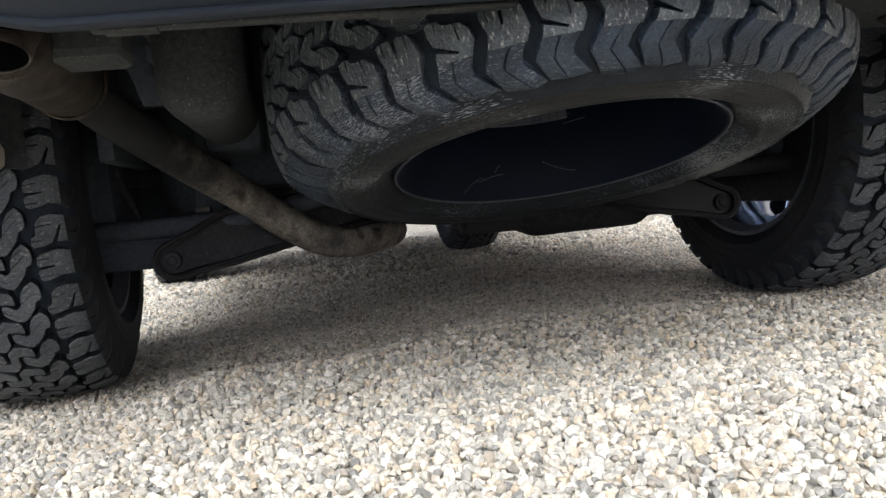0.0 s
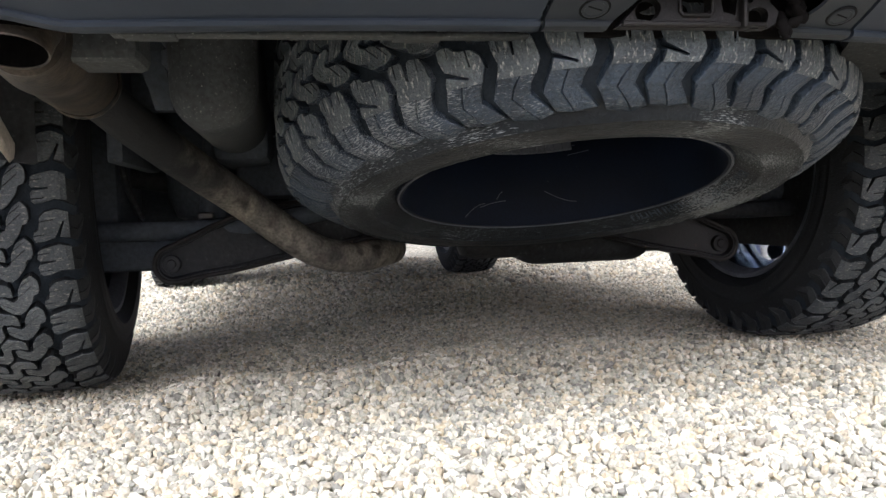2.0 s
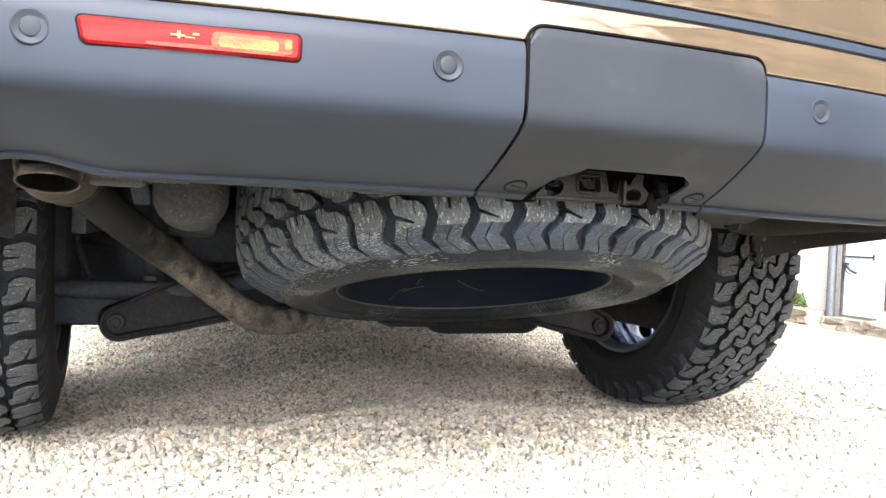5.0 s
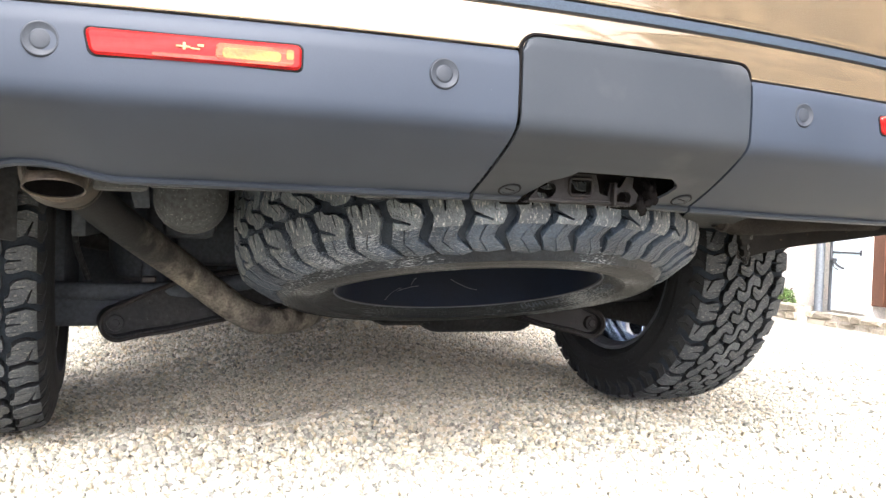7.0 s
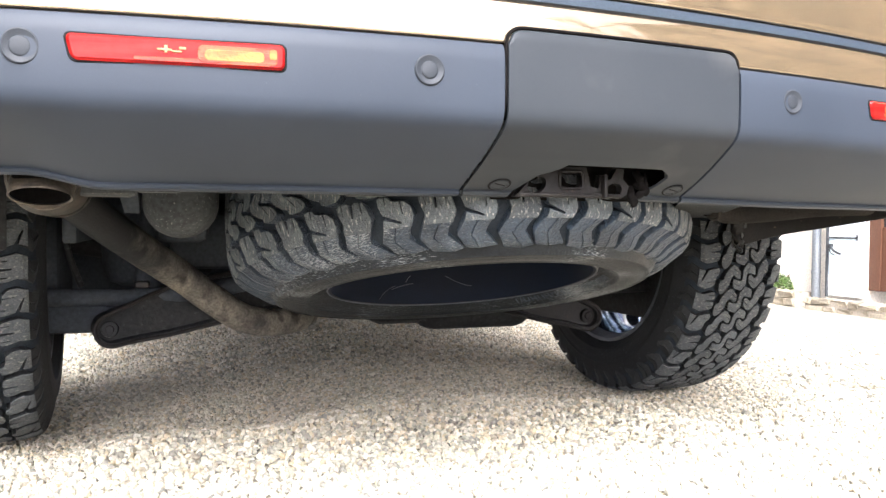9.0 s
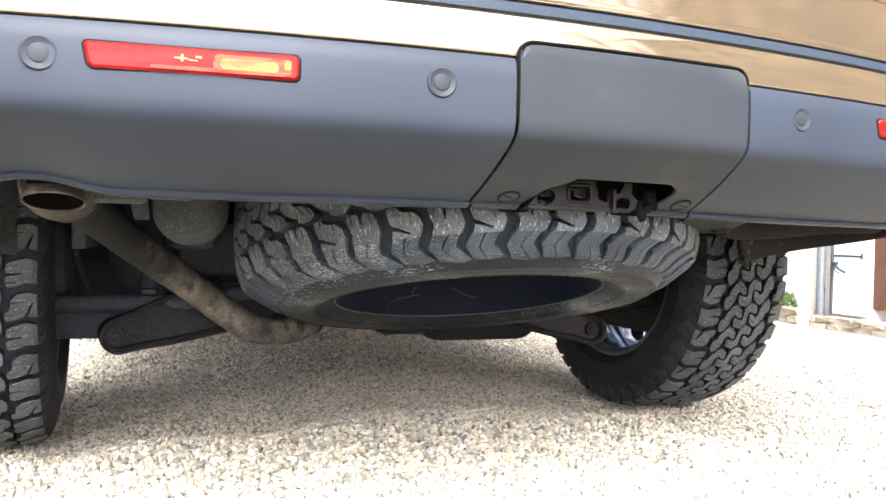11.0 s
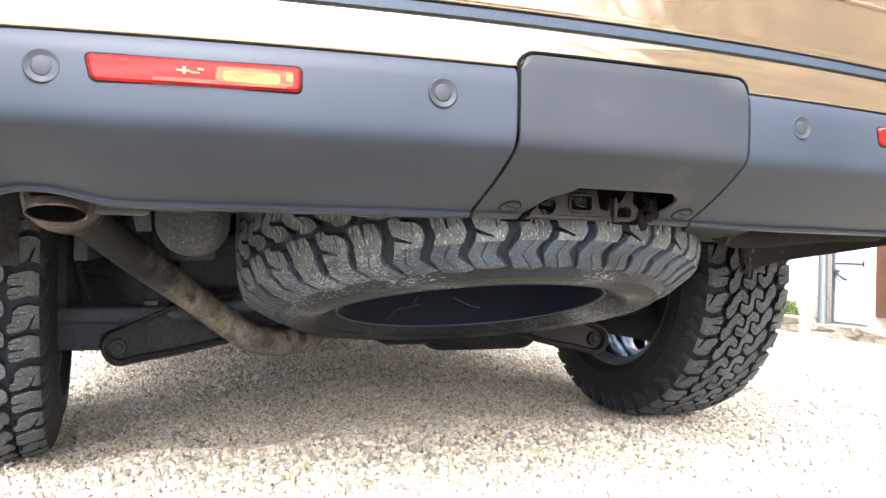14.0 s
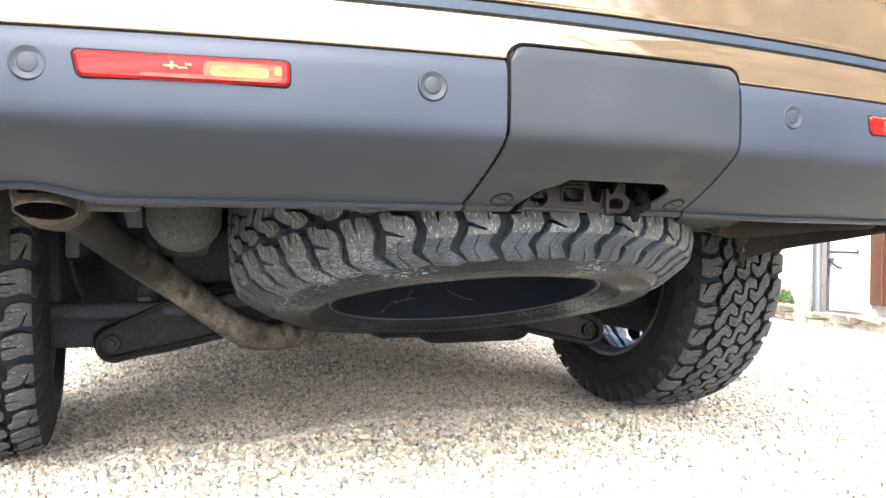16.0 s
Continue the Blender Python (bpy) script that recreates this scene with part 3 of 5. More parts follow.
    # forked lug: a tapering notch and thin cuts from its inner edge
    fork = [(lower(0.060) + 0.02, 0.0605), (0.20, 0.0565)] + slit(0.26, 0.0562, 0.03, 0.018) + [(0.40, 0.0555), (0.47, 0.0585), (0.522, 0.080), (0.545, 0.080), (0.555, 0.0585), (0.62, 0.0555)]
    fork += slit(0.75, 0.0568, 0.03, 0.017) + [(0.83, 0.0575), (upper(0.062) - 0.02, 0.0625)]
    # clawed lug: a slanting cut that opens into the groove, and a nose stepped back
    claw = [(lower(0.056) + 0.02, 0.0570), (0.24, 0.0540)] + slit(0.31, 0.0545, 0.02, 0.014) + [(0.40, 0.0555), (0.47, 0.0615), (0.60, 0.0635)] + slit(0.68, 0.0640, 0.04, 0.020) + [(0.80, 0.0650), (upper(0.070) - 0.03, 0.0705)]
    for poly, slash in ((fork, False), (claw, True)):
        poly += [(upper(v), v) for v in (0.074, 0.082, 0.088, 0.096, c1)] + [(lower(v), v) for v in (c1, 0.097)]
        if slash:
            poly += [(lower(0.090), 0.0905), (lower(0.090) + 0.40, 0.0990), (lower(0.090) + 0.43, 0.0968), (lower(0.084), 0.0835)]
        else:
            poly += [(lower(0.088), 0.088), (lower(0.080), 0.080)]
        poly += [(lower(0.070), 0.070)]
        poly[:] = [(u, c1 - (c1 - v) * 0.84) for u, v in poly]
    for side in (1, -1):
        for k in range(PITCHES):
            wob = 0.03 * math.sin(k * 2.4) * p
            block(k, side, wob, hook)
            if side > 0:
                block(k, side, wob, boot)
            long = k % 2 == 0
            block(k, side, wob, fork if long else claw)
            # bevelled shoulder in two halves with a bent hairline between them
            lows, highs = [], []
            for v, sink in ((c1 + 0.0004, 0.0), (0.113, 0.0), (0.120, 0.0), (0.132, 0.0), (0.141, 0.0005), (0.150, 0.001), (0.160, 0.002), (0.170 if long else 0.164, 0.005), (0.184 if long else 0.172, 0.010)):
                m = 0.5 + along(bend, v) * (1.2 if long else 0.8) + (0.03 if long else -0.04)
                lows.append((v, lower(v), m - 0.007, sink))
                highs.append((v, m + 0.007, upper(v), sink))
            loft(k, side, wob, lows, (0.0022, 0.0))
            loft(k, side, wob, highs[:-1] if long else highs, (0.0, 0.0035))


def build_tyre_meshes():
    """Carcasses with open beads and, apart from them, the treads: for the road wheels and for the spare."""
    prof = [(-0.105, 0.2285), (-0.112, 0.232), (-0.121, 0.243), (-0.1335, 0.262), (-0.1355, 0.266), (-0.1388, 0.268), (-0.1395, 0.271), (-0.1383, 0.2735), (-0.1400, 0.286), (-0.1400, 0.306), (-0.1370, 0.3155), (-0.1395, 0.3175), (-0.1380, 0.320), (-0.134, 0.322), (-0.119, 0.338), (-0.105, 0.356), (-0.093, 0.370), (-0.078, 0.379), (-0.04, 0.384)]
    square = [(-0.1345, 0.328), (-0.129, 0.353), (-0.1165, 0.3755), (-0.10, 0.381), (-0.08, 0.382), (-0.04, 0.384)]

    def carcass(name, bead, broad):
        """bead: the radius of the opening."""
        low = [(a, r if r > 0.315 else 0.315 - (0.315 - r) * (0.315 - bead) / (0.315 - 0.2285)) for a, r in prof]
        if broad:
            low = [q for q in low if q[1] < 0.321] + square
        bm = bmesh.new()
        lathe(bm, low + [(-a, r) for a, r in low[::-1]], seg=128)
        bmesh.ops.recalc_face_normals(bm, faces=bm.faces)
        for f in bm.faces:
            f.smooth = True
        wall = bpy.data.meshes.new(name)
        bm.to_mesh(wall)
        bm.free()
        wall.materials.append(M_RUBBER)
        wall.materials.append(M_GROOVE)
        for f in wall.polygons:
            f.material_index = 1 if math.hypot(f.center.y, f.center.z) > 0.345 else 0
        return wall

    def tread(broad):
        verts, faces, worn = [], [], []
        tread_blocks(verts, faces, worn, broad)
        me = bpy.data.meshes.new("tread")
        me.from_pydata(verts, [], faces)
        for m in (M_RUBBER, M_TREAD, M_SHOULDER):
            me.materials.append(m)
        # worn picks the tone: running faces carry dust and painted light
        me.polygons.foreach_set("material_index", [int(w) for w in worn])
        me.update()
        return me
    return carcass("tyre", BEAD, True), carcass("tyre", 0.2285, False), tread(True), tread(False)


BEAD = 0.254   # opening of the tyres on the road wheels
TYRE, SPARE_TYRE, TREAD, SPARE_TREAD = build_tyre_meshes()


def rim_mesh(face_side, spokes):
    """Wheel: barrel, flanges and a spoked or closed face towards the side given."""
    s = face_side
    bm = bmesh.new()
    barrel = [(-0.118 * s, 0.238), (-0.122 * s, 0.236), (-0.121 * s, 0.229), (-0.108 * s, 0.222), (-0.092 * s, 0.218), (-0.07 * s, 0.205), (0.02 * s, 0.200), (0.085 * s, 0.216), (0.110 * s, 0.224), (0.119 * s, 0.232), (0.120 * s, 0.237), (0.114 * s, 0.238), (0.08 * s, 0.226), (-0.08 * s, 0.226), (-0.118 * s, 0.238)]
    lathe(bm, barrel, seg=72)
    lathe(bm, [(0.055 * s, 0.001), (0.058 * s, 0.045), (0.062 * s, 0.075), (0.045 * s, 0.085), (0.030 * s, 0.082), (0.028 * s, 0.001)], seg=40)
    if spokes:
        for k in range(spokes):
            m = Matrix.Rotation(2 * math.pi * k / spokes, 4, "X")
            box(bm, (0.045 * s - 0.012, -0.026, 0.07), (0.045 * s + 0.018, 0.026, 0.215), 0.006, m)
    else:
        lathe(bm, [(0.052 * s, 0.07), (0.050 * s, 0.13), (0.070 * s, 0.215), (0.060 * s, 0.215), (0.038 * s, 0.13), (0.040 * s, 0.07)], seg=48)
    return bm


# ---- the car ----
car = empty("car", (0, 0, 0), label="gold four-wheel-drive car with grey plastic rear bumper, parked on gravel", category="car")
AXLE_Y, AXLE_Z, FRONT_Y = 1.140, 0.392, 4.00
YAW = 0.055   # the car stands turned by this much


def rubber(parent, wall, tread, turn):
    t = new("tyre", wall)
    t.parent = parent
    tagged(t, "black rubber tyre")
    t = new("tread", tread)
    t.parent = parent
    t.rotation_euler = (turn, 0, 0)
    tagged(t, "chunky all-terrain tread blocks, dusty, running faces coloured as lit", kind="stuff")


def wheel(place, turn, side, label):
    w = empty("wheel", place, label=label)
    w.rotation_euler = (0, 0, YAW)
    w.parent = car
    rubber(w, TYRE, TREAD, turn)
    bm = rim_mesh(side, 9)
    bmesh.ops.scale(bm, vec=(1, BEAD / 0.2285, BEAD / 0.2285), verts=bm.verts)
    rim = part("rim", bm, M_ALLOY, w, "silver alloy rim, inner flange dulled for the dark it reflects", 40)
    # Inner flange gets a dull grey for its dark reflection.
    rim.data.materials.append(M_WEIGHT)
    for f in rim.data.polygons:
        f.material_index = 1 if f.center.x * side < -0.085 else 0
    bm = bmesh.new()
    lathe(bm, [(-0.05 * side, 0.001), (-0.05 * side, 0.165), (-0.035 * side, 0.168), (-0.03 * side, 0.001)], seg=48)
    lathe(bm, [(-0.12 * side, 0.001), (-0.12 * side, 0.055), (-0.05 * side, 0.075), (-0.05 * side, 0.001)], seg=32)
    part("brake_disc", bm, M_RUST, w, "dull brake disc and hub", 40)
    bm = bmesh.new()
    pts = [(0.246 * math.cos(a), 0.246 * math.sin(a)) for a in spread(radians(-50), radians(230), 26)]
    fr = [bm.verts.new((-0.085 * side, y, z)) for y, z in pts]
    bk = [bm.verts.new((-0.080 * side, y, z)) for y, z in pts]
    bm.faces.new(fr)
    bm.faces.new(bk[::-1])
    for i in range(len(pts)):
        bm.faces.new((fr[i], fr[(i + 1) % len(pts)], bk[(i + 1) % len(pts)], bk[i]))
    part("brake_shield", bm, M_CHASSIS, w, "black brake dust shield", 40)
    return w


wheel((-0.814, AXLE_Y - 0.045, AXLE_Z), 0.3, -1, "rear wheel with chunky all-terrain tyre")
wheel((0.774, AXLE_Y, AXLE_Z), 1.1, 1, "rear wheel with chunky all-terrain tyre")
wheel((-0.970, FRONT_Y, 0.325), 0.7, -1, "front wheel with chunky all-terrain tyre")
wheel((0.645, FRONT_Y, 0.325), 1.9, 1, "front wheel with chunky all-terrain tyre")

# spare wheel slung under the tail, its front edge lower
TILT = radians(14.4)
lip = Vector((0.031, 0.566, 0.343))
axis = Vector((0, math.sin(TILT), math.cos(TILT)))
spare = empty("spare_wheel", lip + axis * 0.112, label="spare wheel with muddy all-terrain tyre, slung flat under the tail")
spare.parent = car
# local x is the axle: turn it to point up along the tilted axis
spare.rotation_euler = (Matrix.Rotation(-TILT, 4, "X") @ Matrix.Rotation(-math.pi / 2, 4, "Y")).to_euler()
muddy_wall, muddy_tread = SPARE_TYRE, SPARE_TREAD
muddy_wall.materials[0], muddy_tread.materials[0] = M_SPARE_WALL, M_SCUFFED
muddy_tread.materials[1], muddy_tread.materials[2] = M_DUSTY_LIT, M_SCUFFED
rubber(spare, muddy_wall, muddy_tread, 0.35)
part("rim", rim_mesh(1, 0), M_RIM, spare, "black painted steel rim, scratched", 40)
bm = bmesh.new()
lathe(bm, [(-0.1215, 0.2362), (-0.1232, 0.2350), (-0.1228, 0.2330), (-0.1212, 0.2325)], seg=96)
part("flange_edge", bm, M_WEIGHT, spare, "worn bare metal edge of the rim flange", 60)
scr = random.Random(21)
bm = bmesh.new()
for k in range(8):
    a0, x0, da, dx = scr.uniform(-1.0, 1.3), scr.uniform(-0.10, 0.03), scr.uniform(0.06, 0.26), scr.uniform(-0.05, 0.05)
    line = []
    for i in range(9):
        a, x = a0 + da * i / 8, x0 + dx * (i / 8) ** 1.5
        line.append(Vector((x, 0.1985 * math.cos(a), 0.1985 * math.sin(a))))
    tube(bm, line, 0.0006, 4)
tagged(part("scratch", bm, M_WEIGHT, spare), "pale scratch lines inside the rim", kind="stuff")

MID = 0.05  # middle of the bumper


def bow(x):
    """How far the bumper's face lies forward of its middle."""
    d = abs(x - MID)
    return 0.055 * (x - MID) + 0.15 * d * d + (3.6 * (d - 0.72) ** 2 if d > 0.72 else 0)


def arch(x):
    """Rise of the lower edge over the tailpipe."""
    return 0.015 * (1 - fade(-0.605, -0.52, x)) * fade(-0.675, -0.625, x) - 0.006 * fade(0.0, 0.45, x)


# outer skin from the top ledge down to the lower lip: (back offset, height)
SKIN = [(0.100, 0.6345), (0.072, 0.6345), (0.0645, 0.632), (0.0600, 0.625), (0.0585, 0.612), (0.0580, 0.590), (0.0584, 0.563), (0.0598, 0.5545), (0.0632, 0.5475), (0.0695, 0.5410), (0.0785, 0.5345), (0.0915, 0.5258), (0.109, 0.5146), (0.133, 0.5010), (0.157, 0.4888), (0.1725, 0.4818), (0.1755, 0.4800), (0.1742, 0.4775), (0.1760, 0.4742), (0.1815, 0.4722), (0.190, 0.4722), (0.200, 0.4740), (0.204, 0.480), (0.205, 0.500)]


P0, P1 = -0.1105, 0.2060   # the tow cover's sides
GAP = 0.0046


def slant(x, z):
    """The cover's near joint leans outward below the crease."""
    return -0.008 * (1 - fade(0.475, 0.55, z)) * math.exp(-((x - P0) / 0.04) ** 2)


def bumper_sheet(xs, profile, lift=0.0, wall=0.004):
    """A moulded sheet along xs with the profile, and a back face one wall behind it."""
    bm = bmesh.new()
    rows = []
    for x in xs:
        row = []
        for y, z in profile:
            k = 1 - fade(0.47, 0.56, z)
            row.append(bm.verts.new((x + slant(x, z), y + bow(x) - lift, z + arch(x) * k)))
        rows.append(row)
    for p, q in zip(rows, rows[1:]):
        for i in range(len(profile) - 1):
            bm.faces.new((p[i], q[i], q[i + 1], p[i + 1]))
    bmesh.ops.recalc_face_normals(bm, faces=bm.faces)
    bmesh.ops.solidify(bm, geom=list(bm.faces), thickness=wall)
    return bm


bumper_halves = [part("bumper", bumper_sheet(spread(-0.90, P0 - GAP, 60), SKIN), M_PLASTIC, car, "dark grey moulded plastic bumper half", 35)]
bumper_halves.append(part("bumper", bumper_sheet(spread(P1 + GAP, 1.0, 60), SKIN), M_PLASTIC, car, "dark grey moulded plastic bumper half", 35))


def tow_cover():
    """The middle panel with rounded top corners and a cut-out over the towing bracket."""
    bm = bmesh.new()
    prof = [(0.0645, 0.6505), (0.0605, 0.648), (0.0590, 0.640)] + SKIN[4:]
    fine = []
    for (y0, z0), (y1, z1) in zip(prof, prof[1:]):
        n = max(1, int(math.hypot(y1 - y0, z1 - z0) / 0.004))
        fine += [(y0 + (y1 - y0) * i / n, z0 + (z1 - z0) * i / n) for i in range(n)]
    fine.append(prof[-1])
    def vert(x, y, z):
        r = 0.018
        d = min(x - P0, P1 - x)
        drop = r - math.sqrt(max(0, r * r - (r - d) ** 2)) if d < r else 0.0
        return bm.verts.new((x + slant(x, z), y + bow(x) - 0.0005, z - drop * fade(0.628, 0.648, z) + arch(x) * (1 - fade(0.47, 0.56, z))))

    def sheet(rows):
        for p, q in zip(rows, rows[1:]):
            for i in range(len(p) - 1):
                bm.faces.new((p[i], p[i + 1], q[i + 1], q[i]))

    def cut(z):
        """The cut-out's two sides at height z, with rounded upper corners."""
        f = min(1, max(0, (0.509 - z) / 0.034))
        k = math.sqrt(max(0, 1 - min(1, f / 0.3))) if f < 0.3 else 0
        return -0.022 - 0.034 * f + 0.018 * k, along([(0, 0.134), (0.12, 0.1485), (0.25, 0.1545), (0.5, 0.151), (1.0, 0.133)], f)
    upper = [p for p in fine if p[1] > 0.5095]
    (ya, za), (yb, zb) = upper[-1], [p for p in fine if p[1] <= 0.5095][0]
    y_cut = ya + (yb - ya) * (za - 0.5094) / (za - zb)
    sheet([[vert(x, y, z) for x in spread(P0, cut(0.5094)[0], 16)[:-1] + spread(cut(0.5094)[0], cut(0.5094)[1], 48)[:-1] + spread(cut(0.5094)[1], P1, 16)] for y, z in upper + [(y_cut, 0.5094)]])
    lower = [(y_cut, 0.5094)] + [p for p in fine if p[1] < 0.5093 and p[0] < 0.1902]
    sheet([[vert(x, y, z) for x in spread(P0, cut(z)[0], 16)] for y, z in lower])
    sheet([[vert(x, y, z) for x in spread(cut(z)[1], P1, 16)] for y, z in lower])
    bmesh.ops.remove_doubles(bm, verts=list(bm.verts), dist=0.00005)
    bmesh.ops.recalc_face_normals(bm, faces=bm.faces)
    bmesh.ops.solidify(bm, geom=list(bm.faces), thickness=0.0035)
    return bm


cover = part("tow_cover", tow_cover(), M_COVER, car, "removable dark grey plastic towing-eye cover", 35)


def cover_seal():
    """Dark joint round the cover's top and sides."""
    r, e = 0.019, 0.0018
    pts = [(P0 - e, z) for z in spread(0.555, 0.6325, 8)]
    pts += [(P0 - e + r - r * math.cos(a), 0.6325 + r * math.sin(a)) for a in spread(0.2, math.pi / 2, 6)]
    pts += [(x, 0.6517) for x in spread(P0 + r + 0.01, P1 - r - 0.01, 20)]
    pts += [(P1 + e - r + r * math.sin(a), 0.6325 + r * math.cos(a)) for a in spread(0, math.pi / 2 - 0.2, 6)]
    pts += [(P1 + e, z) for z in spread(0.6325, 0.555, 8)]
    # Black tube drawn in for the darkness of the open joint.
    bm = bmesh.new()
    tube(bm, [Vector((x, 0.0625 + bow(x) + 0.006 * fade(0.575, 0.555, z), z)) for x, z in pts], 0.0021, 8)
    part("cover_seal", bm, M_SOOT_SHADE, cover, "dark joint round the cover", 60)


cover_seal()


def face_at(x, z):
    """Place and slope of the bumper's outer skin at x, z."""
    for (y0, z0), (y1, z1) in zip(SKIN, SKIN[1:]):
        if z1 <= z <= z0:
            y = y0 + (y1 - y0) * (z0 - z) / max(1e-6, z0 - z1)
            return y + bow(x), math.atan2(y1 - y0, z0 - z1)
    return 0.06 + bow(x), 0.0


def fastener(x, z):
    """Quarter-turn button in a dark seat."""
    y, slope = face_at(x, z - arch(x))

    def at(lift):
        return Matrix.Translation((x, y - lift, z)) @ Matrix.Rotation(slope, 4, "X") @ Matrix.Rotation(math.pi / 2, 4, "Z")
    bm = bmesh.new()
    lathe(bm, [(0.004, 0.0145), (-0.0004, 0.0145), (-0.0004, 0.0001)], seg=32, m=at(0.0012))
    part("fastener_seat", bm, M_GAP, cover, "dark round seat of the fastener", 40)
    bm = bmesh.new()
    lathe(bm, [(0.003, 0.0122), (-0.0007, 0.0122), (-0.0011, 0.0114), (-0.0010, 0.0098), (-0.0004, 0.0092), (-0.0006, 0.0001)], seg=32, m=at(0.0012))
    part("fastener", bm, M_COVER, cover, "quarter-turn plastic fastener", 40)
    bm = bmesh.new()
    box(bm, (-0.0078, -0.0006, -0.0009), (0.0078, 0.001, 0.0009), 0.0005, Matrix.Translation((x, y - 0.0022, z)) @ Matrix.Rotation(slope, 4, "X") @ Matrix.Rotation(0.35, 4, "Y"), 1)
    part("slot", bm, M_GAP, cover, "dark slot of the fastener")


fastener(-0.076, 0.4865)
fastener(0.1815, 0.4855)


def sensor(x, z, rx=0.0185):
    y, slope = face_at(x, z)
    bm = bmesh.new()
    m = Matrix.Translation((x, y, z)) @ Matrix.Rotation(math.pi / 2, 4, "Z")
    lathe(bm, [(0.002, rx + 0.0016), (-0.0012, rx + 0.0014), (-0.0022, rx + 0.0006), (-0.0024, rx - 0.0002), (-0.0002, rx * 0.66), (-0.0002, rx * 0.63), (-0.0012, rx * 0.57), (-0.0015, rx * 0.51), (-0.0015, 0.0001)], seg=40, m=m)
    part("parking_sensor", bm, M_SENSOR, bumper_halves[0 if x < P0 else 1], "round grey parking sensor in a recessed ring", 30)


for x, r in ((-0.5855, 0.0152), (-0.2005, 0.0148), (0.299, 0.0140), (0.68, 0.0140)):
    sensor(x, 0.5978, r)


def rounded(bm, x0, x1, z0, z1, r, y_front, y_back, chamfer=0.003, seg=6, rake=0.0):
    """A rounded plate standing in the x-z plane, following the bumper's bow."""
    def ring(d, y):
        pts = []
        for cx, cz, a0 in ((x1 - r, z1 - r, 0), (x0 + r, z1 - r, 90), (x0 + r, z0 + r, 180), (x1 - r, z0 + r, 270)):
            for k in range(seg + 1):
                a = radians(a0 + 90 * k / seg)
                px, pz = cx + (r - d) * math.cos(a), cz + (r - d) * math.sin(a)
                px += rake * (z1 - pz) / (z1 - z0) if px < (x0 + x1) / 2 else 0
                pts.append(bm.verts.new((px, y + bow(px), pz)))
        return pts
    a, b, c = ring(0, y_back), ring(0, y_front + chamfer), ring(chamfer, y_front)
    for p, q in ((a, b), (b, c)):
        for k in range(len(p)):
            bm.faces.new((p[k], p[(k + 1) % len(p)], q[(k + 1) % len(p)], q[k]))
    bm.faces.new(c)
    bm.faces.new(a[::-1])
    return bm


def rear_reflector(x0, x1, flip):
    bm = bmesh.new()
    rounded(bm, x0 - 0.0022, x1 + 0.0022, 0.5850, 0.6135, 0.007, 0.0570, 0.066, 0.001, rake=0.006)
    part("reflector_frame", bm, M_GAP, car, "dark gasket round the red lamp", 40)
    lens = part("fog_lamp", rounded(bmesh.new(), x0, x1, 0.5870, 0.6115, 0.006, 0.0535, 0.064, 0.0025, rake=0.006), M_RED, car, "glossy red fog lamp lens with amber prism", 40)
    w = x1 - x0
    a, b = (x0 + 0.62 * w, x0 + 0.93 * w) if not flip else (x0 + 0.20 * w, x0 + 0.46 * w)
    far = x0 + (0.965 if not flip else 0.16) * w
    part("prism", rounded(bmesh.new(), *sorted((a - 0.006 if not flip else b + 0.006, far)), 0.5905, 0.6068, 0.005, 0.0532, 0.056, 0.0004), M_GLOW, lens, "orange ribbed prism panel", 40)
    part("prism", rounded(bmesh.new(), a, b - 0.006, 0.5925, 0.6030, 0.0045, 0.0529, 0.056, 0.0004), M_AMBER, lens, "amber core of the prism", 40)
    part("prism", rounded(bmesh.new(), *((b - 0.001, far - 0.001) if not flip else (far + 0.001, a - 0.002)), 0.5960, 0.6060, 0.002, 0.0529, 0.056, 0.0004), M_AMBER, lens, "amber end of the prism", 40)
    # Orange strip stands for ground light mirrored in the lens.
    part("light_guide", rounded(bmesh.new(), x0 + 0.30 * w, x0 + 0.93 * w, 0.5893, 0.5932, 0.0018, 0.0531, 0.056, 0.0003), M_GLOW, lens, "orange strip painting the ground's reflection along the lens's foot", 40)
    bm = bmesh.new()
    c = x0 + (0.44 if not flip else 0.56) * w
    # Pale bars laid on the lens paint the bulb reflector's star highlight.
    for dx, dz, hx, hz in ((0, 0, 0.0065, 0.0010), (0.001, 0.0005, 0.0014, 0.0036), (0.011, -0.0014, 0.0045, 0.0008), (0.016, 0.0020, 0.0030, 0.0012)):
        box(bm, (c + dx - hx, 0.0531 + bow(c + dx), 0.6005 + dz - hz), (c + dx + hx, 0.0545 + bow(c + dx), 0.6005 + dz + hz), 0.0004, None, 1)
    part("bulb_glint", bm, M_GLINT, lens, "pale bars painting the bulb reflector's star highlight")


rear_reflector(-0.548, -0.349, False)
rear_reflector(0.452, 0.647, True)


def panel(name, mat, label, z_profile, x0=-0.86, x1=0.96, n=40, wall=0.003, parent=car):
    bm = bmesh.new()
    rows = []
    for x in spread(x0, x1, n):
        rows.append([bm.verts.new((x, y + bow(x), z)) for y, z in z_profile])
    for p, q in zip(rows, rows[1:]):
        for i in range(len(z_profile) - 1):
            bm.faces.new((p[i], q[i], q[i + 1], p[i + 1]))
    bmesh.ops.recalc_face_normals(bm, faces=bm.faces)
    bmesh.ops.solidify(bm, geom=list(bm.faces), thickness=wall)
    return part(name, bm, mat, parent, label, 40)


